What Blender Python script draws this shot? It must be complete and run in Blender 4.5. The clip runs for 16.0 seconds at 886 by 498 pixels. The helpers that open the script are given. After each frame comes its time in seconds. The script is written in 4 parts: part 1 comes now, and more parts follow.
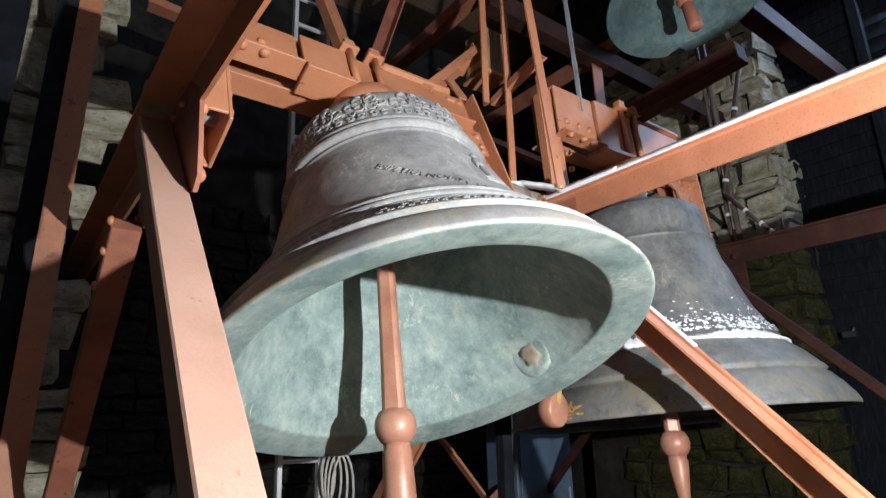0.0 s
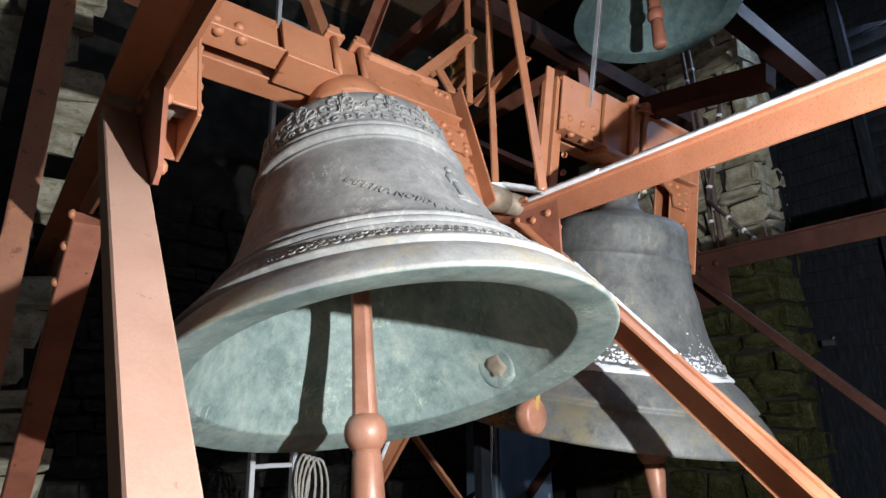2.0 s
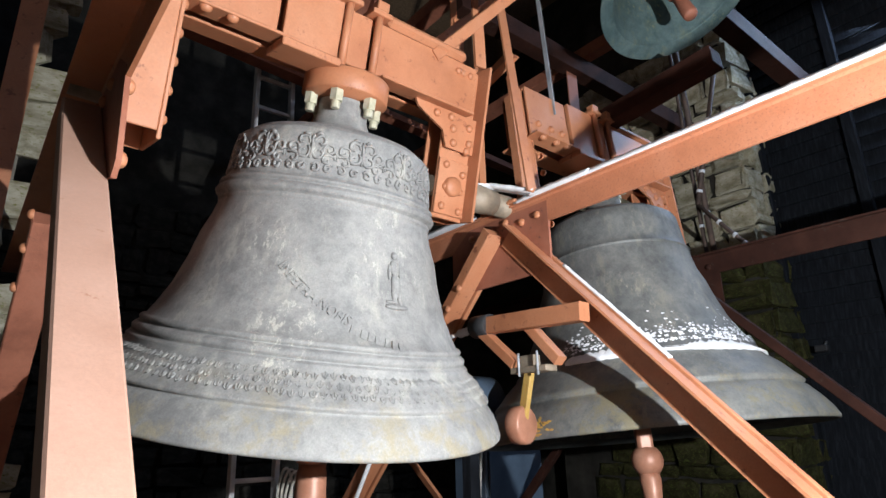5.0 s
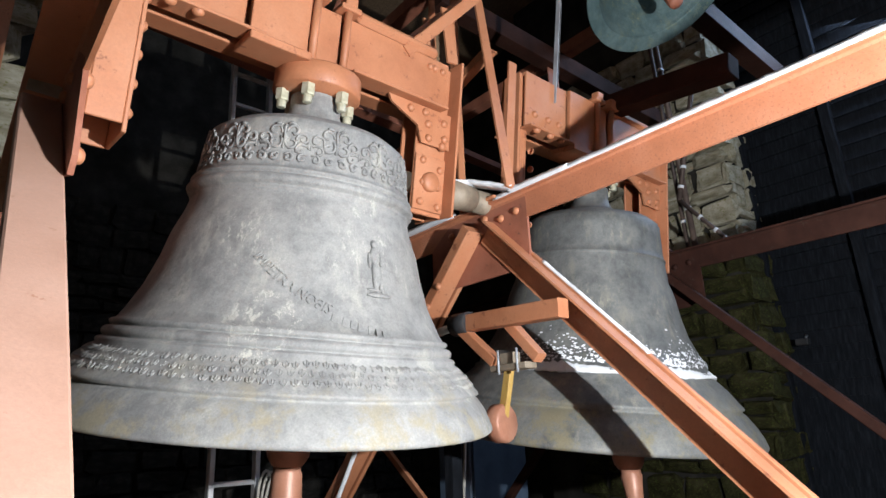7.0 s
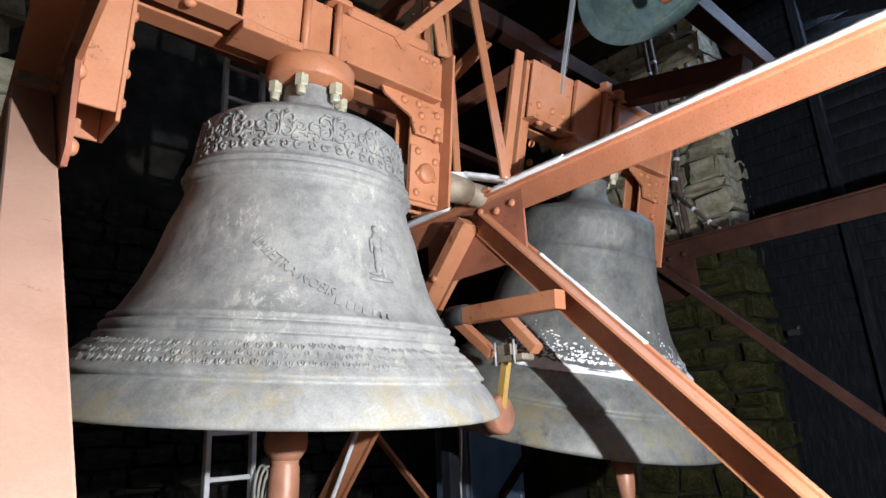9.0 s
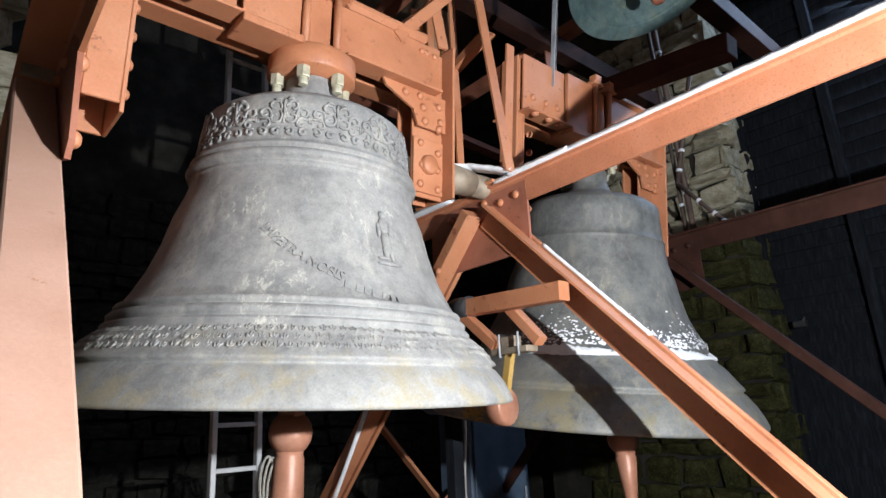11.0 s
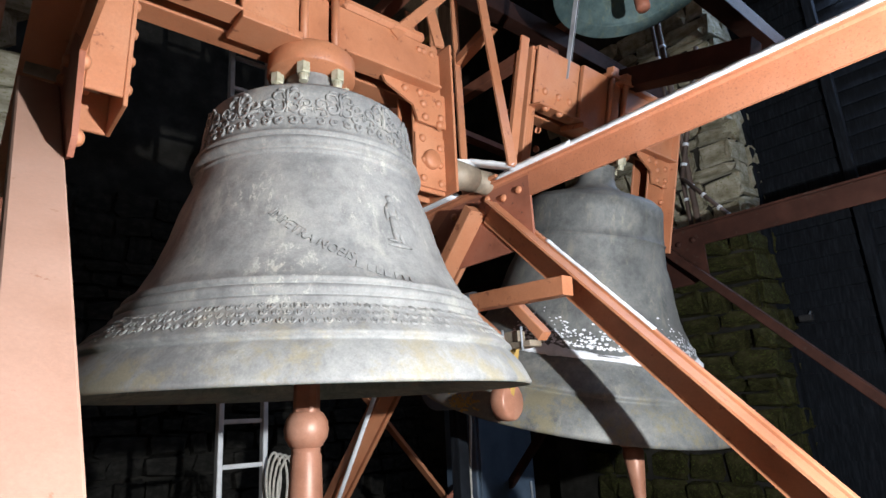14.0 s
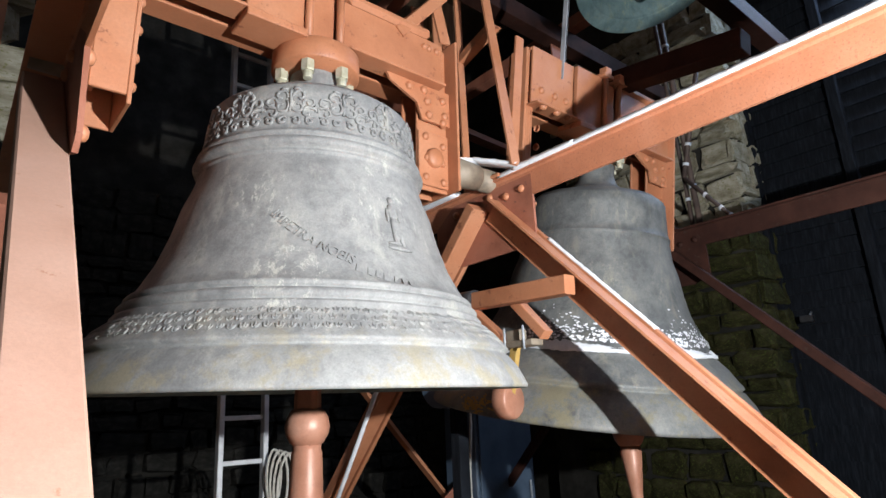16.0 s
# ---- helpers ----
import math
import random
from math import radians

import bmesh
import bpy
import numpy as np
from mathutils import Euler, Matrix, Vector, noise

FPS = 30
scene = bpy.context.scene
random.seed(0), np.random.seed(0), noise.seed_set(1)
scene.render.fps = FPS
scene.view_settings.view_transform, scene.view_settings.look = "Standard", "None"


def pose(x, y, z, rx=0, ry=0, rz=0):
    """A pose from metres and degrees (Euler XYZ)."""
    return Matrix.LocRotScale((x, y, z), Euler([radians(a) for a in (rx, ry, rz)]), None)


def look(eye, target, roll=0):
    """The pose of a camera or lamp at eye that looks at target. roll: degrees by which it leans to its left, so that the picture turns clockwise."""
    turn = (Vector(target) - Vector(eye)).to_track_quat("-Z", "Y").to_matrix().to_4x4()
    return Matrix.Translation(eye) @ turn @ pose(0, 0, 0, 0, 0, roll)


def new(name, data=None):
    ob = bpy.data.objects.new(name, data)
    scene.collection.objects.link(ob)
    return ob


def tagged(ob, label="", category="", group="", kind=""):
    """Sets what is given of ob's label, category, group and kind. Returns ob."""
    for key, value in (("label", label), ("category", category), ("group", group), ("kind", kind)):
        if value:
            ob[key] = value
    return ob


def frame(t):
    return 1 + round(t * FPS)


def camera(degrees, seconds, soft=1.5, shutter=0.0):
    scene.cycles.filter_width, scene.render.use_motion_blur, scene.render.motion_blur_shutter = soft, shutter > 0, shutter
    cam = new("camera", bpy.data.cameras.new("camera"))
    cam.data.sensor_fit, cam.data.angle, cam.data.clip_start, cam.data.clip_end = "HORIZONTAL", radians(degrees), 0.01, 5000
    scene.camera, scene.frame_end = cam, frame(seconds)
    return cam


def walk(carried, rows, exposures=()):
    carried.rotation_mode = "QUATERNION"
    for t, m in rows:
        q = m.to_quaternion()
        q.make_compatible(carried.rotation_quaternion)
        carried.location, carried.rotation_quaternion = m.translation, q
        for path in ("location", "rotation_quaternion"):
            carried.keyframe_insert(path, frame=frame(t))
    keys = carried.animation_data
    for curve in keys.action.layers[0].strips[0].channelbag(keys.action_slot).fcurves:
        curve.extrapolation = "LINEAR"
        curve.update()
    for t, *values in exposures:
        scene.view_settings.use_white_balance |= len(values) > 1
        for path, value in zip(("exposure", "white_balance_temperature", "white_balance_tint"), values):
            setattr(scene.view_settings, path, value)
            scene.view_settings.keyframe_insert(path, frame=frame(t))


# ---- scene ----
cam = camera(74.11, 16.0)
PATH = [
    (0.0, pose(-1.3701, -2.2476, -1.1346, 106.142, 1.098, -36.624)),
    (0.5, pose(-1.3769, -2.2473, -1.1201, 106.089, 1.146, -37.169)),
    (1.0, pose(-1.3663, -2.2374, -1.1167, 106.211, 0.947, -37.687)),
    (1.5, pose(-1.3322, -2.2306, -1.1281, 106.426, 0.871, -37.952)),
    (2.0, pose(-1.2967, -2.2191, -1.1258, 106.437, 0.578, -38.132)),
    (2.5, pose(-1.2495, -2.1900, -1.1178, 106.422, 0.247, -38.481)),
    (3.0, pose(-1.2354, -2.1644, -1.1192, 106.574, 1.013, -38.603)),
    (5.5, pose(-1.1926, -2.1412, -1.1273, 107.608, 1.227, -39.052)),
    (6.0, pose(-1.1748, -2.1581, -1.1251, 107.627, 1.970, -39.191)),
    (6.5, pose(-1.1560, -2.1539, -1.1253, 107.440, 2.265, -39.435)),
    (7.0, pose(-1.1500, -2.1409, -1.1237, 107.216, 2.054, -40.016)),
    (7.5, pose(-1.1470, -2.1308, -1.1293, 107.043, 2.330, -40.352)),
    (8.0, pose(-1.1480, -2.1349, -1.1348, 106.922, 2.411, -40.495)),
    (8.5, pose(-1.1518, -2.1256, -1.1375, 106.855, 2.498, -40.541)),
    (9.0, pose(-1.1560, -2.1219, -1.1325, 106.688, 2.583, -40.586)),
    (11.5, pose(-1.1524, -2.1209, -1.1360, 105.923, 2.672, -40.076)),
    (12.0, pose(-1.1537, -2.1229, -1.1414, 105.973, 2.663, -39.988)),
    (12.5, pose(-1.1565, -2.1280, -1.1287, 105.679, 2.644, -39.911)),
    (13.0, pose(-1.1532, -2.1324, -1.1380, 105.834, 2.838, -39.786)),
    (13.5, pose(-1.1494, -2.1278, -1.1393, 105.784, 3.015, -39.617)),
    (14.0, pose(-1.1460, -2.1261, -1.1397, 105.689, 2.891, -39.568)),
    (14.5, pose(-1.1482, -2.1229, -1.1365, 105.522, 2.755, -39.582)),
    (15.0, pose(-1.1512, -2.1194, -1.1401, 105.549, 2.673, -39.620)),
    (15.5, pose(-1.1525, -2.1194, -1.1395, 105.557, 2.609, -39.617)),
    (16.0, pose(-1.1537, -2.1211, -1.1387, 105.493, 2.506, -39.647)),
]
walk(cam, PATH)

# ---- light ----
AXIS_Z = 0.064                      # height of the bells' swinging axes
world = bpy.data.worlds.new("dim_sky")
scene.world = world
world.use_nodes = True
sky = world.node_tree.nodes.new("ShaderNodeTexSky")
sky.sky_type, sky.sun_disc, sky.sun_elevation, sky.sun_rotation = "NISHITA", False, radians(18), radians(200)
world.node_tree.links.new(sky.outputs[0], world.node_tree.nodes["Background"].inputs[0])
world.node_tree.nodes["Background"].inputs[1].default_value = 0.1
lamp_data = bpy.data.lights.new("hand_lamp", "POINT")
lamp_data.energy, lamp_data.shadow_soft_size = 800, 0.03
lamp_data.color = (0.93, 0.97, 1.0)
lamp = new("hand_lamp", lamp_data)
lamp.location = (-0.08, -3.15, -0.92)
# first: added bluish fill at the closed front wall; second: daylight of the louvres
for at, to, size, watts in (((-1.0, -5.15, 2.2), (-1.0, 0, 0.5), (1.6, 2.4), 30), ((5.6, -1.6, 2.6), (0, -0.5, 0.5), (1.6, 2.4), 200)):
    d = bpy.data.lights.new("daylight_fill", "AREA")
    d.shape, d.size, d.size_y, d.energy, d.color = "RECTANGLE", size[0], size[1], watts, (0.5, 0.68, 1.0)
    new("daylight_fill", d).matrix_world = look(at, to)
scene.view_settings.exposure = 0.0


# ---- materials ----
def nodes_of(name):
    m = bpy.data.materials.new(name)
    m.use_nodes = True
    nt = m.node_tree
    return m, nt, nt.nodes["Principled BSDF"]


def add(nt, kind, **values):
    n = nt.nodes.new(kind)
    for key, value in values.items():
        n.inputs[key].default_value = value
    return n


def ramp(nt, source, stops):
    r = nt.nodes.new("ShaderNodeValToRGB")
    e = r.color_ramp.elements
    while len(e) < len(stops):
        e.new(0.5)
    for k, (pos, col) in zip(e, stops):
        k.position = pos
        k.color = (*col, 1) if len(col) == 3 else col
    nt.links.new(source, r.inputs[0])
    return r.outputs[0]


def mix(nt, fac, a, b, blend="MIX"):
    m = nt.nodes.new("ShaderNodeMix")
    m.data_type, m.blend_type = "RGBA", blend
    for sock, val in ((m.inputs[0], fac), (m.inputs[6], a), (m.inputs[7], b)):
        if isinstance(val, (int, float)):
            sock.default_value = val
        elif isinstance(val, tuple):
            sock.default_value = (*val, 1)
        else:
            nt.links.new(val, sock)
    return m.outputs[2]


def noise_of(nt, scale, detail=4, rough=0.6, stretch=None, object_space=True):
    c = nt.nodes.new("ShaderNodeTexCoord")
    src = c.outputs["Object" if object_space else "Generated"]
    if stretch:
        mp = nt.nodes.new("ShaderNodeMapping")
        mp.inputs["Scale"].default_value = stretch
        nt.links.new(src, mp.inputs[0])
        src = mp.outputs[0]
    n = add(nt, "ShaderNodeTexNoise", Scale=scale, Detail=detail, Roughness=rough)
    nt.links.new(src, n.inputs["Vector"])
    return n.outputs[0]


def bump(nt, bsdf, height, strength=0.3, distance=0.004):
    b = add(nt, "ShaderNodeBump", Strength=strength, Distance=distance)
    nt.links.new(height, b.inputs["Height"])
    nt.links.new(b.outputs[0], bsdf.inputs["Normal"])


def grained(name, dark, mid, light, scale=6, fine=90, rough=0.6, metal=0.0, relief=0.3, spot=None, spot_at=0.66, stretch=None, distance=0.003, spot_scale=5):
    m, nt, b = nodes_of(name)
    big = noise_of(nt, scale, 6, 0.62, stretch)
    col = ramp(nt, big, [(0.28, dark), (0.5, mid), (0.74, light)])
    grain = noise_of(nt, fine, 5, 0.7)
    col = mix(nt, 0.35, col, ramp(nt, grain, [(0.3, (0.55, 0.55, 0.55)), (0.7, (1, 1, 1))]), "MULTIPLY")
    if spot:
        col = mix(nt, ramp(nt, noise_of(nt, scale * spot_scale, 5, 0.7), [(spot_at, (0, 0, 0)), (spot_at + 0.06, (1, 1, 1))]), col, spot)
    nt.links.new(col, b.inputs["Base Color"])
    r = ramp(nt, grain, [(0.3, (rough - 0.1,) * 3), (0.7, (min(1, rough + 0.12),) * 3)])
    nt.links.new(r, b.inputs["Roughness"])
    b.inputs["Metallic"].default_value = metal
    bump(nt, b, grain, relief, distance)
    return m


RED = grained("red_oxide_paint", (0.37, 0.135, 0.064), (0.485, 0.196, 0.097), (0.54, 0.245, 0.135), 3, 110, 0.5, 0, 0.35, (0.25, 0.09, 0.048), 0.615)
SPECKLED = grained("speckled_red_paint", (0.38, 0.135, 0.068), (0.49, 0.19, 0.098), (0.55, 0.24, 0.14), 3.5, 100, 0.55, 0, 0.4, (0.33, 0.125, 0.072), 0.56, None, 0.003, 24)
# red paint made paler and pinker: lamp overexposure put into the colour
LAMP_PALE_RED = grained("lamp_pale_red_paint", (0.36, 0.2, 0.142), (0.425, 0.248, 0.183), (0.475, 0.292, 0.224), 2.5, 120, 0.7, 0, 0.25, (0.3, 0.15, 0.095), 0.66, None, 0.003, 9)
RUST = grained("rusty_red_paint", (0.2, 0.07, 0.042), (0.33, 0.12, 0.072), (0.39, 0.155, 0.1), 4, 80, 0.62, 0, 0.45, (0.11, 0.05, 0.035), 0.62)
# rust with the shade on far truss, lever and ties mixed into its colour
SHADED_RUST = grained("shaded_rust", (0.02, 0.008, 0.006), (0.035, 0.014, 0.01), (0.06, 0.024, 0.017), 4, 80, 0.7, 0, 0.45, (0.04, 0.025, 0.02), 0.6)
DUST = grained("white_dust", (0.62, 0.64, 0.68), (0.78, 0.8, 0.84), (0.86, 0.87, 0.9), 14, 160, 0.95, 0, 0.5)
NUT = grained("zinc_nut", (0.35, 0.33, 0.22), (0.5, 0.48, 0.36), (0.62, 0.6, 0.5), 30, 200, 0.5, 0.3, 0.3)
GREY = grained("grey_steel", (0.22, 0.23, 0.25), (0.34, 0.36, 0.39), (0.46, 0.48, 0.52), 8, 120, 0.5, 0.1, 0.2)
DULL = grained("dull_brown_steel", (0.16, 0.13, 0.095), (0.29, 0.235, 0.175), (0.38, 0.32, 0.25), 9, 110, 0.6, 0.1, 0.4)
BLACK = grained("black_rubber", (0.012, 0.012, 0.014), (0.02, 0.02, 0.022), (0.035, 0.035, 0.04), 20, 160, 0.6)
STONE = grained("tower_stone", (0.19, 0.165, 0.1), (0.42, 0.385, 0.29), (0.62, 0.58, 0.48), 2.2, 30, 0.92, 0, 1.0, (0.2, 0.2, 0.07), 0.57, None, 0.01)
MORTAR = grained("wall_mortar", (0.1, 0.09, 0.07), (0.22, 0.2, 0.17), (0.34, 0.31, 0.27), 5, 60, 0.95, 0, 0.8, None, 0.6, None, 0.01)
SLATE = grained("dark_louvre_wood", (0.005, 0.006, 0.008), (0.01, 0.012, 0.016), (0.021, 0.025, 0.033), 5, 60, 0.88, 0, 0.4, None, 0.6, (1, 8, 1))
WOOD = grained("old_wood", (0.12, 0.075, 0.04), (0.22, 0.14, 0.08), (0.33, 0.22, 0.13), 6, 70, 0.8, 0, 0.5, None, 0.6, (8, 8, 1))
FLOORBOARD = grained("dusty_dark_boards", (0.03, 0.026, 0.022), (0.055, 0.048, 0.042), (0.09, 0.08, 0.07), 4, 60, 0.9, 0, 0.5, None, 0.6, (8, 1, 1))
ROPE = grained("pale_rope", (0.4, 0.38, 0.33), (0.55, 0.52, 0.46), (0.68, 0.66, 0.6), 30, 220, 0.9)
OCHRE = grained("ochre_paint", (0.32, 0.19, 0.05), (0.45, 0.28, 0.07), (0.52, 0.35, 0.12), 12, 120, 0.6, 0, 0.3, (0.35, 0.14, 0.06), 0.58)


def bronze(name, dark, mid, light, streak, metal=0.25, stretch_z=0.3, rough=0.48, dirt=None):
    """Weathered bell metal: cloudy tarnish, runs, pale flecks and dark pits."""
    m, nt, b = nodes_of(name)
    base = ramp(nt, noise_of(nt, 3.4, 9, 0.74), [(0.36, dark), (0.5, mid), (0.63, light)])
    mott = noise_of(nt, 17, 8, 0.75)
    base = mix(nt, 0.55, base, ramp(nt, mott, [(0.34, (0.5, 0.5, 0.52)), (0.5, (0.85, 0.85, 0.86)), (0.66, (1.15, 1.14, 1.1))]), "MULTIPLY")
    runs = noise_of(nt, 10, 7, 0.72, (1, 1, stretch_z))
    col = mix(nt, ramp(nt, runs, [(0.54, (0, 0, 0)), (0.66, (0.5, 0.5, 0.5))]), base, streak)
    col = mix(nt, ramp(nt, noise_of(nt, 7, 9, 0.8), [(0.6, (0, 0, 0)), (0.68, (0.6, 0.6, 0.6))]), col, tuple(c * 0.55 for c in mid))
    where = ramp(nt, noise_of(nt, 2.6, 3, 0.5), [(0.52, (0, 0, 0)), (0.62, (1, 1, 1))])
    crust = ramp(nt, noise_of(nt, 34, 9, 0.8, (1, 1, 0.45)), [(0.53, (0, 0, 0)), (0.6, (0.75, 0.75, 0.75))])
    col = mix(nt, mix(nt, 1.0, where, crust, "MULTIPLY"), col, tuple(min(0.75, c * 1.22) for c in streak))
    col = mix(nt, ramp(nt, noise_of(nt, 26, 7, 0.8), [(0.71, (0, 0, 0)), (0.75, (0.8, 0.8, 0.8))]), col, tuple(min(0.75, c * 1.5) for c in light))
    if dirt:      # tan crust that clings to the rim in patches
        low, high, tan = dirt
        where = nt.nodes.new("ShaderNodeMapRange")
        split = nt.nodes.new("ShaderNodeSeparateXYZ")
        nt.links.new(nt.nodes.new("ShaderNodeTexCoord").outputs["Object"], split.inputs[0])
        nt.links.new(split.outputs[2], where.inputs["Value"])
        where.inputs["From Min"].default_value, where.inputs["From Max"].default_value = high, low
        patch = ramp(nt, noise_of(nt, 4.5, 9, 0.75), [(0.5, (0, 0, 0)), (0.6, (0.8, 0.8, 0.8))])
        col = mix(nt, mix(nt, 1.0, patch, where.outputs[0], "MULTIPLY"), col, tan)
    grain = noise_of(nt, 150, 5, 0.75)
    col = mix(nt, 0.45, col, ramp(nt, grain, [(0.32, (0.5, 0.5, 0.5)), (0.68, (1, 1, 1))]), "MULTIPLY")
    nt.links.new(col, b.inputs["Base Color"])
    b.inputs["Metallic"].default_value = metal
    nt.links.new(ramp(nt, mott, [(0.3, (rough,) * 3), (0.7, (min(0.95, rough + 0.24),) * 3)]), b.inputs["Roughness"])
    b.inputs["Specular IOR Level"].default_value = 0.3
    first = add(nt, "ShaderNodeBump", Strength=0.35, Distance=0.006)
    nt.links.new(mott, first.inputs["Height"])
    fine = add(nt, "ShaderNodeBump", Strength=0.3, Distance=0.002)
    nt.links.new(grain, fine.inputs["Height"])
    nt.links.new(first.outputs[0], fine.inputs["Normal"])
    nt.links.new(fine.outputs[0], b.inputs["Normal"])
    return m


BRONZE = bronze("grey_bronze", (0.27, 0.27, 0.268), (0.35, 0.35, 0.342), (0.415, 0.41, 0.395), (0.53, 0.515, 0.46), 0.3, 0.3, 0.66, (-1.03, -0.86, (0.36, 0.315, 0.22)))
BRONZE_DARK = bronze("dark_bronze", (0.125, 0.13, 0.13), (0.19, 0.195, 0.192), (0.245, 0.245, 0.23), (0.3, 0.285, 0.23), dirt=(-1.1, -0.9, (0.24, 0.21, 0.13)))
VERDIGRIS = bronze("verdigris_bronze", (0.17, 0.24, 0.225), (0.27, 0.35, 0.325), (0.36, 0.43, 0.39), (0.42, 0.46, 0.39), 0.0, 0.3, 0.6)
# inside of the second bell: its shadow is put into the bronze colour
INNER_DARK = bronze("shade_dark_inner_bronze", (0.025, 0.03, 0.03), (0.045, 0.055, 0.055), (0.07, 0.08, 0.075), (0.09, 0.095, 0.07), 0.2)
ALU = grained("pale_aluminium", (0.5, 0.51, 0.53), (0.66, 0.67, 0.69), (0.76, 0.77, 0.78), 8, 120, 0.4, 0.2, 0.15)
DEEP_GREEN = bronze("deep_green_bronze", (0.07, 0.12, 0.125), (0.11, 0.17, 0.175), (0.16, 0.23, 0.23), (0.2, 0.22, 0.14))
# gloom of the unlit walls put into the stone colour; also the pier's joints
DARK_STONE = grained("darkened_stone", (0.016, 0.015, 0.013), (0.033, 0.031, 0.027), (0.062, 0.057, 0.049), 3, 40, 0.9, 0, 0.8, None, 0.6, None, 0.01)
# yellow-green moss, darkened in colour for the shade on the lower pier
MOSSY_SHADE = grained("mossy_shaded_stone", (0.016, 0.015, 0.007), (0.036, 0.034, 0.013), (0.08, 0.072, 0.034), 3, 40, 0.92, 0, 0.9, (0.07, 0.085, 0.02), 0.55, None, 0.01)
CLAPPER = grained("red_brown_iron", (0.3, 0.13, 0.08), (0.42, 0.19, 0.12), (0.5, 0.26, 0.18), 7, 120, 0.42, 0.1, 0.2)


for dull in (SLATE, SHADED_RUST, MOSSY_SHADE, DARK_STONE, FLOORBOARD, STONE, MORTAR):      # dry surfaces with no sheen
    dull.node_tree.nodes["Principled BSDF"].inputs["Specular IOR Level"].default_value = 0.12


# ---- builders ----
def part(name, bm, material, parent, label=""):
    me = bpy.data.meshes.new(name)
    bm.normal_update()
    bm.to_mesh(me)
    bm.free()
    for m in (material if isinstance(material, (list, tuple)) else [material]):
        me.materials.append(m)
    ob = new(name, me)
    ob.parent = parent
    if label:
        ob["label"] = label
    return ob


def thing(name, label, category, at=None, group="", kind=""):
    ob = new(name)
    ob.empty_display_size = 0.1
    if at is not None:
        ob.matrix_world = at
    return tagged(ob, label, category, group, kind)


def basis(p, q, up):
    d = (Vector(q) - Vector(p)).normalized()
    s = d.cross(Vector(up)).normalized()
    return d, s, s.cross(d)


def bar(bm, p, q, section, up=(0, 0, 1)):
    """Extrudes a closed section of (side, up) points from p to q."""
    d, s, u = basis(p, q, up)
    ends = [[bm.verts.new(Vector(o) + s * a + u * b) for a, b in section] for o in (p, q)]
    n = len(section)
    for i in range(n):
        j = (i + 1) % n
        bm.faces.new((ends[0][i], ends[0][j], ends[1][j], ends[1][i]))
    bm.faces.new(ends[0][::-1])
    bm.faces.new(ends[1])
    bmesh.ops.recalc_face_normals(bm, faces=bm.faces)
    return bm


def rect(w, h, c=0.004):
    a, b = w / 2, h / 2
    return [(-a + c, -b), (a - c, -b), (a, -b + c), (a, b - c), (a - c, b), (-a + c, b), (-a, b - c), (-a, -b + c)]


def channel(w, h, t=0.014, way=1):
    """A channel section: web at side 0, flanges reaching w to one side."""
    pts = [(0, -h / 2), (w, -h / 2), (w, -h / 2 + t), (t, -h / 2 + t * 1.5), (t, h / 2 - t * 1.5), (w, h / 2 - t), (w, h / 2), (0, h / 2)]
    return [(a * way, b) for a, b in pts]


def angle(w, h, t=0.012, way=1):
    return [(0, 0), (w * way, 0), (w * way, t), (t * way, t), (t * way, h), (0, h)]


def rod(bm, p, q, r, r2=None, seg=12):
    d, s, u = basis(p, q, (0, 0, 1) if abs((Vector(q) - Vector(p)).normalized().z) < 0.95 else (0, 1, 0))
    r2 = r if r2 is None else r2
    ring = [[bm.verts.new(Vector(o) + (s * math.cos(a) + u * math.sin(a)) * rr) for a in (2 * math.pi * k / seg for k in range(seg))] for o, rr in ((p, r), (q, r2))]
    for i in range(seg):
        j = (i + 1) % seg
        f = bm.faces.new((ring[0][i], ring[0][j], ring[1][j], ring[1][i]))
        f.smooth = True
    bm.faces.new(ring[0][::-1])
    bm.faces.new(ring[1])
    return bm


def tube(bm, pts, r, seg=8):
    """One continuous round cord through the points."""
    rings = []
    for k, p in enumerate(pts):
        d = (pts[min(k + 1, len(pts) - 1)] - pts[max(k - 1, 0)]).normalized()
        s = d.cross(Vector((0, 1, 0)) if abs(d.y) < 0.9 else Vector((1, 0, 0))).normalized()
        u = s.cross(d)
        rings.append([bm.verts.new(p + (s * math.cos(a) + u * math.sin(a)) * r) for a in (2 * math.pi * i / seg for i in range(seg))])
    for a, b in zip(rings, rings[1:]):
        for i in range(seg):
            bm.faces.new((a[i], a[(i + 1) % seg], b[(i + 1) % seg], b[i])).smooth = True
    bm.faces.new(rings[0][::-1])
    bm.faces.new(rings[-1])
    return bm


def lathe(bm, profile, seg=48, smooth=True, close=False, mats=None):
    """Turns (r, z) points round z."""
    rings = []
    for r, z in profile:
        if r < 1e-5:
            rings.append([bm.verts.new((0, 0, z))])
        else:
            rings.append([bm.verts.new((r * math.cos(2 * math.pi * k / seg), r * math.sin(2 * math.pi * k / seg), z)) for k in range(seg)])
    for n, (a, b) in enumerate(zip(rings, rings[1:])):
        for i in range(seg):
            j = (i + 1) % seg
            vs = [a[i % len(a)], a[j % len(a)], b[j % len(b)], b[i % len(b)]]
            vs = list(dict.fromkeys(vs))
            f = bm.faces.new(vs)
            f.smooth = smooth
            if mats:
                f.material_index = mats(n)
    bmesh.ops.recalc_face_normals(bm, faces=bm.faces)
    return bm


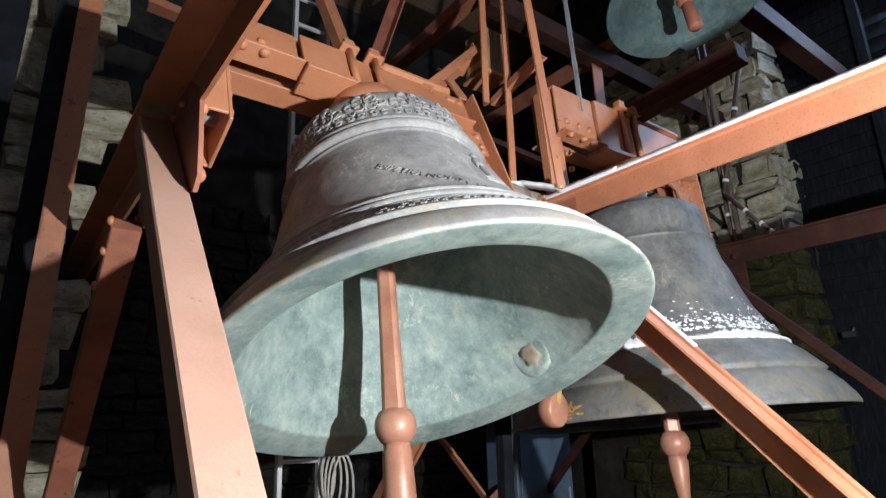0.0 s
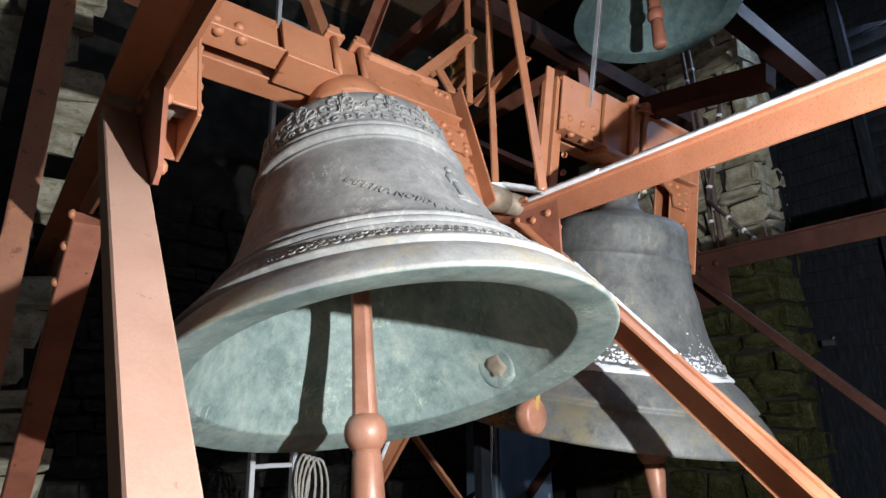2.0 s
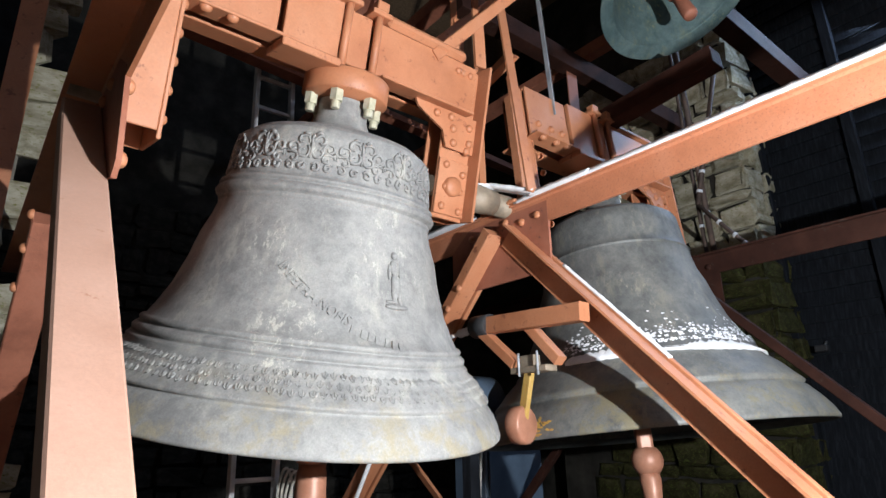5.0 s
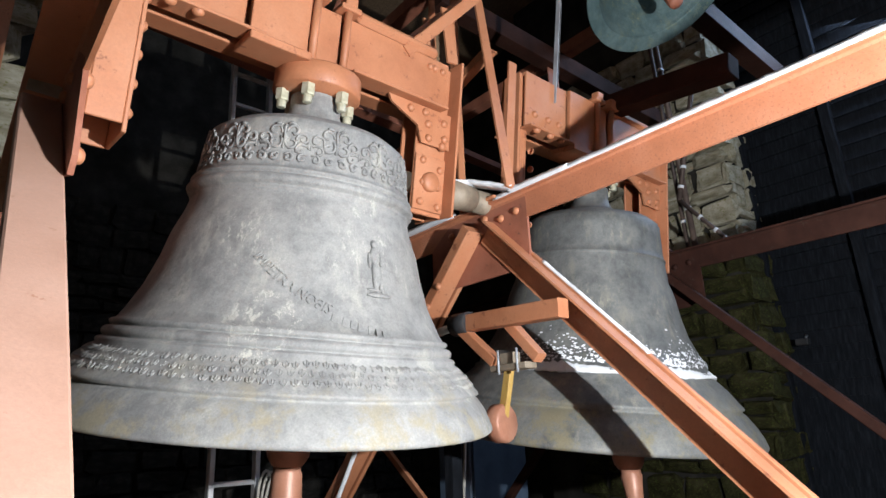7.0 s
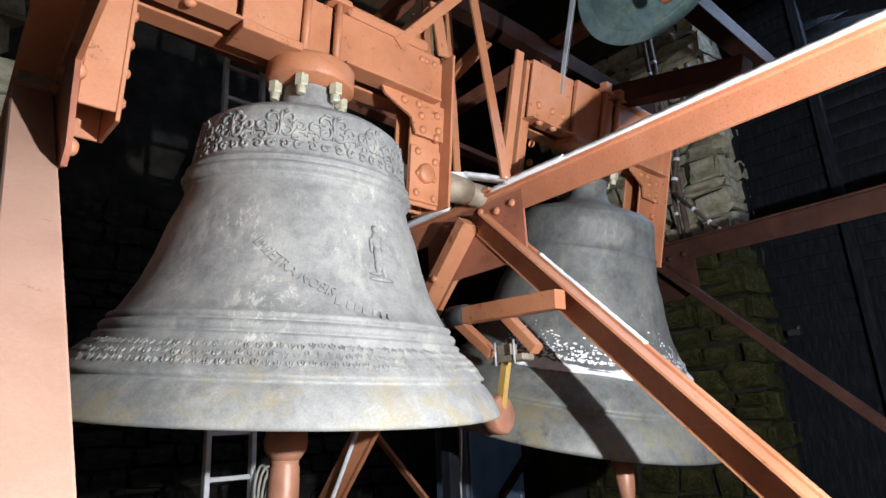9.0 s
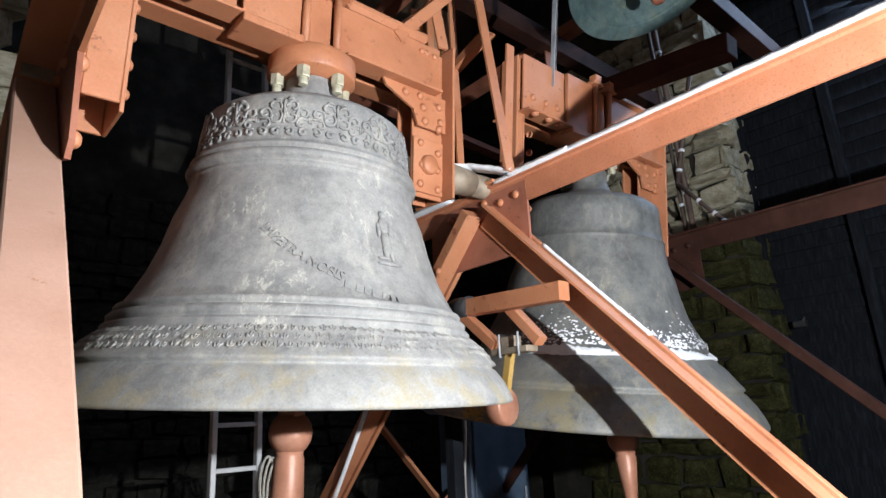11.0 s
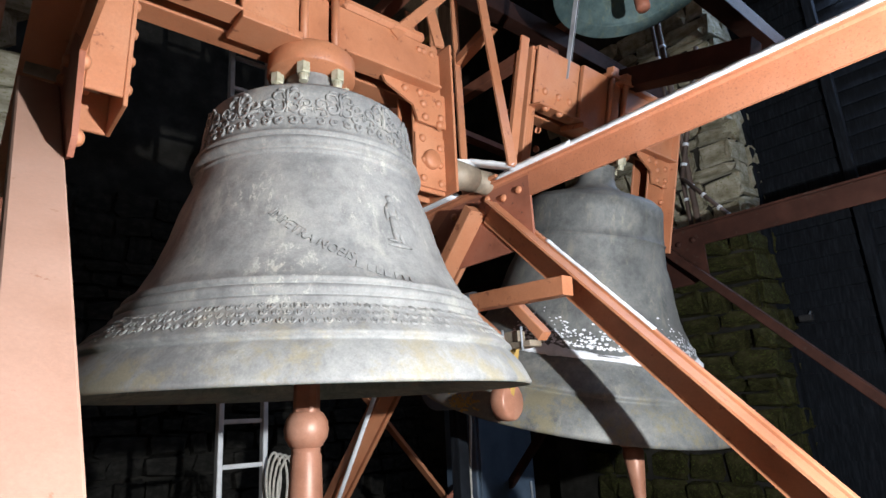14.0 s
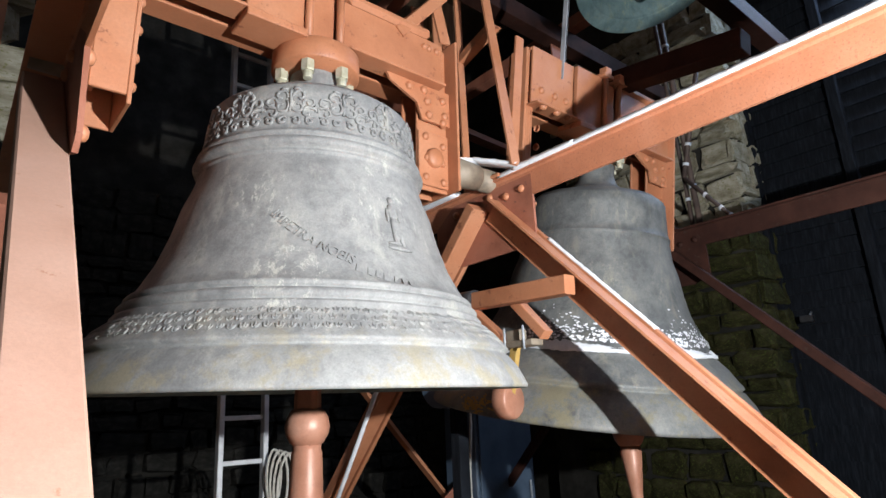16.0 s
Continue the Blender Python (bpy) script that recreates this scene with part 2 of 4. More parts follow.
def plate(bm, outline, normal_axis, at, thick):
    """A plate from an outline of two coordinates, on the plane normal to an axis."""
    def place(a, b, c):
        return {"x": (c, a, b), "y": (a, c, b), "z": (a, b, c)}[normal_axis]
    lo = [bm.verts.new(place(a, b, at)) for a, b in outline]
    hi = [bm.verts.new(place(a, b, at + thick)) for a, b in outline]
    n = len(outline)
    bm.faces.new(lo)
    bm.faces.new(hi[::-1])
    for i in range(n):
        bm.faces.new((lo[i], hi[i], hi[(i + 1) % n], lo[(i + 1) % n]))
    bmesh.ops.recalc_face_normals(bm, faces=bm.faces)
    return bm


def block(bm, x0, x1, y0, y1, z0, z1, bevel=0.004):
    m = Matrix.LocRotScale(((x0 + x1) / 2, (y0 + y1) / 2, (z0 + z1) / 2), None, (abs(x1 - x0), abs(y1 - y0), abs(z1 - z0)))
    g = bmesh.ops.create_cube(bm, size=1, matrix=m)
    if bevel:
        es = list({e for v in g["verts"] for e in v.link_edges})
        bmesh.ops.bevel(bm, geom=es, offset=bevel, segments=1, affect="EDGES")
    return bm


def rivet(parent, at, way, r=0.022, mat=None, name="rivet"):
    """A round rivet head at a place, facing a direction."""
    bm = bmesh.new()
    lathe(bm, [(r, -0.004), (r, r * 0.25), (r * 0.8, r * 0.6), (r * 0.45, r * 0.8), (0, r * 0.86)], 10)
    ob = part(name, bm, mat or RED, parent)
    ob.matrix_local = Matrix.Translation(at) @ Vector(way).to_track_quat("Z", "Y").to_matrix().to_4x4()
    return ob


# ---- enclosing tower ----
FLOOR_Z, TOP_Z = -2.6, 5.4


def solid(name, x0, x1, y0, y1, z0, z1, mat, label, category):
    bm = bmesh.new()
    block(bm, x0, x1, y0, y1, z0, z1, 0)
    return tagged(part(name, bm, mat, None), label, category, "", "structure")


solid("floor", -4.2, 5.7, -5.2, 5.2, FLOOR_Z - 0.2, FLOOR_Z, FLOORBOARD, "dark wooden floor of the bell chamber", "floor")
solid("ceiling", -4.2, 5.7, -5.2, 5.2, TOP_Z, TOP_Z + 0.2, WOOD, "dark boarded ceiling above the bells", "ceiling")
wall_back = solid("wall_back", -4.2, 5.7, 5.2, 5.6, FLOOR_Z - 0.2, TOP_Z + 0.2, DARK_STONE, "rubble stone tower wall in the dark", "wall")
wall_right = solid("wall_right", 5.7, 6.1, -5.6, 5.6, FLOOR_Z - 0.2, TOP_Z + 0.2, DARK_STONE, "rubble stone tower wall beside the louvres", "wall")
solid("wall_front", -4.2, 5.7, -5.6, -5.2, FLOOR_Z - 0.2, TOP_Z + 0.2, DARK_STONE, "rubble stone tower wall in the dark", "wall")
solid("wall_left", -4.6, -4.2, -5.6, 5.6, FLOOR_Z - 0.2, TOP_Z + 0.2, DARK_STONE, "rubble stone tower wall in the dark", "wall")

# ---- steel bell frame ----
LEG = math.tan(radians(45.3))


def lumpy_strip(bm, p, q, w, h, steps, seed):
    """A ragged ridge of settled dust along an edge."""
    rng = random.Random(seed)
    p, q = Vector(p), Vector(q)
    d, s, u = basis(p, q, (0, 0, 1))
    rows = []
    for k in range(steps + 1):
        o = p.lerp(q, k / steps)
        a, b = w * rng.uniform(0.94, 1.06), h * rng.uniform(0.9, 1.1)
        rows.append([bm.verts.new(o + s * x + u * y) for x, y in ((-a, 0), (-a * 1.08, b * 0.5), (-a * 0.7, b), (a * 0.5, b * 1.1), (a, b * 0.4), (a, 0))])
    for r0, r1 in zip(rows, rows[1:]):
        for i in range(6):
            f = bm.faces.new((r0[i], r0[(i + 1) % 6], r1[(i + 1) % 6], r1[i]))
            f.smooth = True
    bm.faces.new(rows[0])
    bm.faces.new(rows[-1][::-1])
    bmesh.ops.recalc_face_normals(bm, faces=bm.faces)


def side_frame(x, label, mat, dusty, flange=0.03, low=-0.1, high=0.05, front=None, rear_gap=False, lamp_pale=None):
    """One upright truss: an angle beam with its flange on top, two braces, a gusset plate and a sill."""
    f = thing("bell_frame_truss", label, "bell frame", pose(x, 0, 0), "trusses of the bell frame")
    bm = bmesh.new()
    bar(bm, (0, 2.9, 0), (0, -5.1, 0), [(0.0, low), (-0.014, low), (-0.014, high), (flange, high), (flange, high - 0.014), (0.008, high - 0.014), (0.0, high - 0.024)])
    part("top_beam", bm, SPECKLED if dusty else mat, f)
    reach = -FLOOR_Z - 0.12
    for name, sy in (("front_brace", -1), ("rear_brace", 1)):
        a = Vector((-0.058, sy * 0.04, -0.085)) + (Vector((0, 0.27, -0.27 * LEG)) if rear_gap and sy > 0 else Vector())
        bm = bmesh.new()
        end = Vector((-0.058, sy * (0.04 + reach / LEG), -0.085 - reach))
        if dusty and sy < 0:
            shift = Vector((0.028, 0, 0))
            bar(bm, a + shift, end + shift, [(-0.03, 0.03), (0.05, 0.03), (0.051, 0.019), (-0.016, 0.017), (-0.018, -0.1), (-0.03, -0.1)], (0, sy, 1))
        else:
            bar(bm, a, end, rect(0.06, 0.06, 0.005) if mat is SHADED_RUST else rect(0.112, 0.07 if dusty else 0.085, 0.005), (0, -sy, 1))
        # pale truss only: RUST on the rear brace stands in for its shade
        part(name, bm, mat if not lamp_pale else lamp_pale if sy < 0 else RUST, f)
        if dusty:
            a = Vector((0.024, sy * 0.04, -0.085))
            bm = bmesh.new()
            bar(bm, a, a + Vector((0, sy * reach / LEG, -reach)), rect(0.03, 0.085, 0.004), (0, -sy, 1))
            part("brace_angle", bm, mat, f)
    bm = bmesh.new()
    plate(bm, (front or [(-0.3, -0.1), (-0.3, -0.31), (-0.18, -0.36)]) + [ (0.32, -0.36), (0.46, -0.29), (0.46, -0.1), (0.3, 0.01), (-0.3, 0.01)], "x", -0.001, 0.0145)
    part("gusset_plate", bm, RUST if mat is RED else mat, f)
    bm = bmesh.new()
    block(bm, -0.11, 0.09, -5.1, 2.9, FLOOR_Z, FLOOR_Z + 0.14)
    part("sill_beam", bm, mat, f)
    for y, z in ((-0.23, -0.05), (-0.12, -0.06), (0.0, 0.0 - 0.03), (0.16, -0.06), (0.24, -0.1), (0.12, -0.12), (0.33, -0.22), (0.41, -0.3), (0.28, -0.05)):
        rivet(f, (-0.001, y, z), (-1, 0, 0), 0.021, mat)
    for y, z in ((0.3, -0.3), (0.4, -0.4), (0.52, -0.52)):
        rivet(f, (-0.115, y - 0.02, z - 0.06), (-1, 0, 0), 0.02, mat)
    # bearing on top of the beam
    bm = bmesh.new()
    rod(bm, (-0.1, 0, AXIS_Z), (0.12, 0, AXIS_Z), 0.062, 0.068, 24)
    part("bearing_housing", bm, DULL, f, "dull brown cast bearing housing")
    if dusty:
        bm = bmesh.new()
        rod(bm, (-0.3, 0, AXIS_Z), (-0.101, 0, AXIS_Z), 0.082, 0.07, 24)
        part("bearing_collar", bm, DULL, f)
    bm = bmesh.new()
    block(bm, -0.05, 0.1, -0.12, 0.12, high + 0.001, high + 0.02)
    part("bearing_foot", bm, mat, f)
    if dusty:
        bm = bmesh.new()
        lumpy_strip(bm, (-0.022, -0.1, 0.042), (-0.022, -5.0, 0.042), 0.016, 0.024, 160, 4)
        part("dust_ridge", bm, DUST, f, "white settled dust along the flange")
        bm = bmesh.new()
        lumpy_strip(bm, (-0.24, 0.03, 0.138), (-0.1, -0.05, 0.132), 0.05, 0.014, 14, 7)
        part("settled_dust", bm, DUST, f, "white dust draped over the bearing")
        bm = bmesh.new()
        lumpy_strip(bm, (-0.13, -0.035, 0.136), (-0.035, -0.25, 0.052), 0.05, 0.02, 16, 17)
        part("settled_dust", bm, DUST, f)
        bm = bmesh.new()
        lumpy_strip(bm, (-0.03, -0.22, 0.046), (-0.02, -0.6, 0.045), 0.026, 0.024, 18, 18)
        part("settled_dust", bm, DUST, f)
        bm = bmesh.new()
        lumpy_strip(bm, (-0.04, 0.7, 0.045), (-0.04, 0.22, 0.045), 0.035, 0.03, 8, 8)
        part("settled_dust", bm, DUST, f)
        bm = bmesh.new()
        lumpy_strip(bm, (0.018, -0.36, -0.355), (0.018, -0.86, -0.86), 0.01, 0.012, 40, 5)
        part("dust_streak", bm, DUST, f, "white dust on the brace")
        bm = bmesh.new()
        lumpy_strip(bm, (0.034, 0.6, -0.56), (0.034, 2.3, -2.25), 0.018, 0.014, 60, 6)
        part("dust_streak", bm, DUST, f, "white dust on the brace")
    return f


trusses = [side_frame(-0.985, "rust-red painted steel bell frame truss beside the great bell, lamp glare tinted on front brace", RED, False, 0.115, -0.145, 0.03, [(-0.46, -0.1), (-0.54, -0.43), (-0.5, -0.47), (-0.3, -0.4)], True, LAMP_PALE_RED),
           side_frame(1.0, "rust-red steel bell frame truss with white dusty flange", RED, True),
           side_frame(2.78, "shade-darkened rusty steel bell frame truss behind the second bell", SHADED_RUST, False)]
for y, z in ((-0.49, -0.41), (-0.44, -0.16), (-0.3, -0.06)):
    rivet(trusses[0], (0.0135, y, z), (1, 0, 0), 0.024)


def cross_beam(y, z, x0, x1, mat=RED, size=(0.14, 0.12)):
    bm = bmesh.new()
    bar(bm, (x0, y, z), (x1, y, z), rect(*size))
    return tagged(part("cross_beam", bm, mat, None), "rust-red steel beam tying the trusses of the bell frame", "steel beam", "ties of the bell frame")


cross_beam(2.05, -2.06, -1.1, 2.9)
cross_beam(-3.2, -2.52, -4.0, 2.9)


def strut(p, q, mat=RED, w=0.09, h=0.06, label="rust-red steel strut of the bell frame", up=(0, 0, 1)):
    bm = bmesh.new()
    bar(bm, p, q, angle(w, h, 0.012), up)
    return tagged(part("steel_strut", bm, mat, None), label, "steel strut", "struts of the bell frame")


# ---- bells ----
GREAT = [(0.11, 0.24), (0.112, 0.17), (0.13, 0.12), (0.175, 0.088), (0.24, 0.066), (0.3, 0.048), (0.365, 0.03), (0.4, 0.004), (0.412, -0.006), (0.413, -0.016), (0.42, -0.022), (0.424, -0.07), (0.436, -0.18), (0.44, -0.2), (0.455, -0.203), (0.461, -0.211), (0.456, -0.22), (0.449, -0.224), (0.464, -0.232), (0.472, -0.246), (0.466, -0.262), (0.452, -0.267), (0.45, -0.275), (0.456, -0.279), (0.455, -0.286), (0.4515, -0.29), (0.4525, -0.297), (0.466, -0.345),
         (0.5, -0.43), (0.53, -0.54), (0.57, -0.65), (0.615, -0.735), (0.64, -0.776), (0.655, -0.779), (0.662, -0.788), (0.658, -0.8), (0.65, -0.803), (0.67, -0.808), (0.682, -0.82), (0.68, -0.838), (0.672, -0.842), (0.69, -0.847), (0.698, -0.856), (0.695, -0.866), (0.745, -0.905), (0.785, -0.952), (0.797, -0.962), (0.802, -0.972), (0.786, -0.979), (0.788, -0.986), (0.8, -0.992), (0.832, -1.03), (0.852, -1.066), (0.864, -1.092), (0.866, -1.1), (0.861, -1.107)]
XC = -0.06
PLAIN = [(r, z) for r, z in GREAT if not (-0.3 < z < -0.19 or -0.84 < z < -0.78)]
PLAIN[13:13] = [(0.444, -0.215), (0.451, -0.22), (0.451, -0.227), (0.4465, -0.231), (0.447, -0.236), (0.449, -0.25), (0.456, -0.29)]


def bell_mesh(prof_out, k, name, mats, parent, x=0.0):
    """A bell shell: outer wall, a broad flat lip that slopes inward, and the inner wall, thickest above the lip."""
    bm = bmesh.new()
    lip_r, lip_z = prof_out[-1]
    high = prof_out[7][1]
    depth = lip_z - high
    inn = [(lip_r - a * k, lip_z + b * k) for a, b in ((0.004, -0.001), (0.012, 0.001), (0.07, 0.014), (0.138, 0.032), (0.146, 0.035), (0.15, 0.04), (0.152, 0.048), (0.16, 0.07))]
    for b, wall in ((0.92, 0.137), (0.84, 0.117), (0.72, 0.088), (0.6, 0.068), (0.46, 0.055), (0.32, 0.048), (0.2, 0.045), (0.12, 0.05)):
        inn.append((radius_at(prof_out, high + depth * b) - wall * k, high + depth * b))
    inn += [(inn[-1][0] * 0.85, high + depth * 0.075), (inn[-1][0] * 0.5, high + depth * 0.06), (0.0, high + depth * 0.055)]
    prof = list(prof_out) + inn
    n_out = len(prof_out)
    lathe(bm, prof, 128, True, False, lambda n: 0 if n < n_out - 1 else 1)
    ob = part(name, bm, mats, parent)
    ob.location.x = x
    return ob


def radius_at(prof, z):
    zs = [p[1] for p in prof][::-1]
    return float(np.interp(z, zs, [p[0] for p in prof][::-1]))


def on_bell(prof, ang, z, out):
    r = radius_at(prof, z) + out
    return Vector((r * math.cos(ang), r * math.sin(ang), z))


def tube_on_bell(bm, prof, pts, r, out=0.0):
    """A half-sunk cord through (angle, z) points of the bell's face."""
    rings = []
    ps = [on_bell(prof, a, z, out) for a, z in pts]
    for k, p in enumerate(ps):
        d = (ps[min(k + 1, len(ps) - 1)] - ps[max(k - 1, 0)]).normalized()
        n = Vector((p.x, p.y, 0)).normalized()
        s = d.cross(n).normalized()
        taper = 0.6 + 0.4 * math.sin(math.pi * (k + 0.5) / len(ps))
        rings.append([bm.verts.new(p + (s * math.cos(a) + n * math.sin(a)) * r * taper) for a in (0.0, 1.05, 2.09, 3.14, 4.7)])
    for a, b in zip(rings, rings[1:]):
        for i in range(5):
            f = bm.faces.new((a[i], a[(i + 1) % 5], b[(i + 1) % 5], b[i]))
            f.smooth = True
    bm.faces.new(rings[0][::-1])
    bm.faces.new(rings[-1])


def curl(cx, cz, r0, turns, start, way, n=12):
    pts = []
    for k in range(n + 1):
        t = k / n
        a = start + way * turns * 2 * math.pi * t
        r = r0 * (1 - 0.72 * t)
        pts.append((cx + r * math.cos(a), cz + r * math.sin(a)))
    return pts


def scroll_band(prof, parent, mat, z0, z1, repeats, x):
    """The shoulder ornament: fleurs with scrolls, and a row of curls below."""
    bm = bmesh.new()
    h = z1 - z0
    r_mid = radius_at(prof, (z0 + z1) / 2)
    step = 2 * math.pi / repeats
    rng = random.Random(3)
    for k in range(repeats):
        a0 = k * step
        lines = []
        w = step * r_mid
        lines.append(([(0, 0.36), (0.004, 0.6), (0, 0.85), (0.003, 0.97)], 0.007))
        for sg in (-1, 1):
            lines.append(([(sg * u, v / h) for u, v in curl(0.034, 0.78 * h, 0.026, 0.9, 3.4, -1)], 0.0055))
            lines.append(([(sg * u, v / h) for u, v in curl(0.03, 0.5 * h, 0.028, 1.0, 2.2, 1)], 0.006))
            lines.append(([(sg * u, v / h) for u, v in curl(0.07, 0.6 * h, 0.026, 1.1, 3.6, -1)], 0.0055))
            lines.append(([(sg * u, v / h) for u, v in curl(0.062, 0.34 * h, 0.02, 0.9, 1.2, 1)], 0.005))
            lines.append(([(sg * 0.012, 0.93), (sg * 0.024, 0.99), (sg * 0.036, 0.94)], 0.006))
            lines.append(([(sg * 0.045, 0.44), (sg * 0.06, 0.5), (sg * 0.085, 0.46), (sg * (w / 2 - 0.004), 0.52), (sg * (w / 2 - 0.004), 0.36)], 0.005))
        for c in range(4):
            u = (c + 0.5) / 4 * w - w / 2
            lines.append(([(uu, v / h) for uu, v in curl(u, 0.14 * h, 0.018, 1.1, 0.6 if c % 2 else 2.5, 1 if c % 2 else -1)], 0.006))
        for pts, r in lines:
            tube_on_bell(bm, prof, [(a0 + u / r_mid, z0 + min(max(v, 0.0), 1.0) * h + rng.uniform(-0.003, 0.003)) for u, v in pts], r * rng.uniform(0.9, 1.35), 0.002)
    part("ornament_band", bm, mat, parent, "raised scroll ornament round the shoulder").location.x = x


def leaf_band(prof, parent, mat, z0, z1, repeats, x):
    """Rows of small worn leaves, each a pair of short blades on a stem."""
    bm = bmesh.new()
    step = 2 * math.pi / repeats
    h = z1 - z0
    rng = random.Random(8)
    for row in range(3):
        zr = z0 + h * (row + 0.15) / 3
        for k in range(repeats):
            a0 = (k + 0.5 * (row % 2) + rng.uniform(-0.08, 0.08)) * step
            worn = rng.uniform(0.5, 1.25)
            up = zr + rng.uniform(-0.003, 0.003)
            tube_on_bell(bm, prof, [(a0, up), (a0 + 0.05 * step, up + 0.16 * h), (a0, up + 0.28 * h)], 0.0036 * worn, 0.0)
            for sg in (-1, 1):
                tube_on_bell(bm, prof, [(a0 + sg * 0.08 * step, up + 0.04 * h), (a0 + sg * 0.26 * step, up + 0.1 * h), (a0 + sg * 0.34 * step, up + 0.22 * h)], 0.0042 * worn * rng.uniform(0.7, 1.2), 0.0)
    part("leaf_band", bm, mat, parent, "rows of raised leaves above the lip").location.x = x


def writing(prof, parent, mat, words, ang, z, size, x, depth=0.005):
    """Raised letters that run down and round the bell's face."""
    cu = bpy.data.curves.new("letters", "FONT")
    cu.body, cu.size, cu.extrude, cu.resolution_u = words, size, 0.5, 2
    ob = new("letters", cu)
    me = bpy.data.meshes.new_from_object(ob)
    bpy.data.objects.remove(ob)
    length = max(v.co.x for v in me.vertices)
    table = [(0.0, 0.0, 0.0)]
    for k in range(100):
        s, u, v = table[-1]
        slope = -radians(44 - 25 * (k / 100))
        ds = length / 100
        table.append((s + ds, u + ds * math.cos(slope), v + ds * math.sin(slope)))
    ss, us, vs = (np.array(c) for c in zip(*table))
    for vert in me.vertices:
        s, b, c = vert.co
        slope = -radians(44 - 25 * s / length)
        u = float(np.interp(s, ss, us)) - b * math.sin(slope)
        v = float(np.interp(s, ss, vs)) + b * math.cos(slope)
        zz = z + v
        vert.co = on_bell(prof, ang + u / radius_at(prof, zz), zz, depth if c > 0 else -0.004)
    me.materials.append(mat)
    ob = new("inscription", me)
    ob.parent, ob.location = parent, (x, 0, 0)
    ob["label"] = "raised Latin letters"
    return length


def worn_letters(prof, parent, mat, ang, z, count, x):
    """Low bars where the letters are too worn to read, each a part."""
    u = v = 0.0
    for k in range(count):
        bm = bmesh.new()
        slope = -radians(17 - 1.5 * k)
        w, h, gap = (0.018, 0.027, 0.01) if k % 3 else (0.024, 0.027, 0.015)
        vs = []
        for out in (-0.003, 0.0038):
            for a, b in ((0, 0), (w, 0), (w, h), (0, h)):
                zz = z + v + a * math.sin(slope) + b * math.cos(slope)
                vs.append(bm.verts.new(on_bell(prof, ang + (u + a * math.cos(slope) - b * math.sin(slope)) / radius_at(prof, zz), zz, out)))
        for q in ((4, 5, 6, 7), (0, 1, 5, 4), (1, 2, 6, 5), (2, 3, 7, 6), (3, 0, 4, 7)):
            bm.faces.new([vs[i] for i in q])
        bmesh.ops.recalc_face_normals(bm, faces=bm.faces)
        part("worn_letter", bm, mat, parent).location.x = x
        u += (w + gap) * math.cos(slope)
        v += (w + gap) * math.sin(slope)


def figure(prof, parent, mat, ang, z_top, z_low, x):
    """A plain standing relief shape on a small plinth."""
    bm = bmesh.new()
    h = z_top - z_low

    def lump(u, v, w, hh, out):
        g = bmesh.ops.create_icosphere(bm, subdivisions=2, radius=1)
        for vert in g["verts"]:
            zz = z_low + (v + vert.co.z * hh) * h
            vert.co = on_bell(prof, ang + (u + vert.co.x * w) / 0.53, zz, 0.001 + max(vert.co.y, -0.2) * out)
    lump(0.0, 0.9, 0.016, 0.075, 0.014)
    lump(0.0, 0.7, 0.024, 0.16, 0.014)
    lump(0.002, 0.42, 0.022, 0.22, 0.013)
    lump(-0.01, 0.25, 0.012, 0.16, 0.011)
    lump(0.016, 0.25, 0.013, 0.17, 0.011)
    lump(-0.026, 0.62, 0.008, 0.14, 0.01)
    lump(0.026, 0.66, 0.008, 0.12, 0.01)
    lump(0.0, 0.06, 0.055, 0.045, 0.012)
    lump(-0.02, 0.14, 0.03, 0.03, 0.01)
    for f in bm.faces:
        f.smooth = True
    part("relief_figure", bm, mat, parent, "plain raised standing figure").location.x = x


def clapper(parent, x, top, ball_z, r, mat=CLAPPER, tail=0.8):
    """Clapper with its pivot at its origin: squared rod, ball and flight."""
    L = top - ball_z
    bm = bmesh.new()
    lathe(bm, [(0.0, 0.03), (0.036, -0.02), (0.04, -0.3 * L), (0.047, -L * 0.75), (0.053, -L + r * 0.7), (0.0, -L + r * 0.68)], 24)
    for v in bm.verts:      # the rod is squared, with chamfered edges
        if v.co.xy.length > 0.01:
            a = math.atan2(v.co.y, v.co.x)
            k = 1 / max(abs(math.cos(a)), abs(math.sin(a)), 0.82 * (abs(math.cos(a)) + abs(math.sin(a))))
            v.co.x *= min(k, 1.4)
            v.co.y *= min(k, 1.4)
    for f in bm.faces:
        f.smooth = False
    ob = part("clapper", bm, mat, parent, "red-brown iron clapper with round ball")
    ob.location = (x, 0, top)
    bm = bmesh.new()
    lathe(bm, [(0.0, -L + r * 0.86), (r * 0.45, -L + r * 0.85), (r * 0.74, -L + r * 0.7), (r * 0.94, -L + r * 0.36), (r, -L), (r * 0.94, -L - r * 0.36), (r * 0.72, -L - r * 0.72), (r * 0.5, -L - r * 0.86), (0.0, -L - r * 0.87)], 28)
    part("ball", bm, mat, ob)
    bm = bmesh.new()
    lathe(bm, [(0.0, -L - r * 0.75), (r * 0.64, -L - r * 0.76), (r * 0.62, -L - r * 1.0), (r * 0.68, -L - r * 1.12), (r * (0.34 + 0.5 * tail), -L - r * 2.6), (r * tail, -L - r * 4.0), (r * tail * 0.88, -L - r * 4.3), (0.0, -L - r * 4.4)], 24)
    part("flight", bm, mat, ob)
    return ob


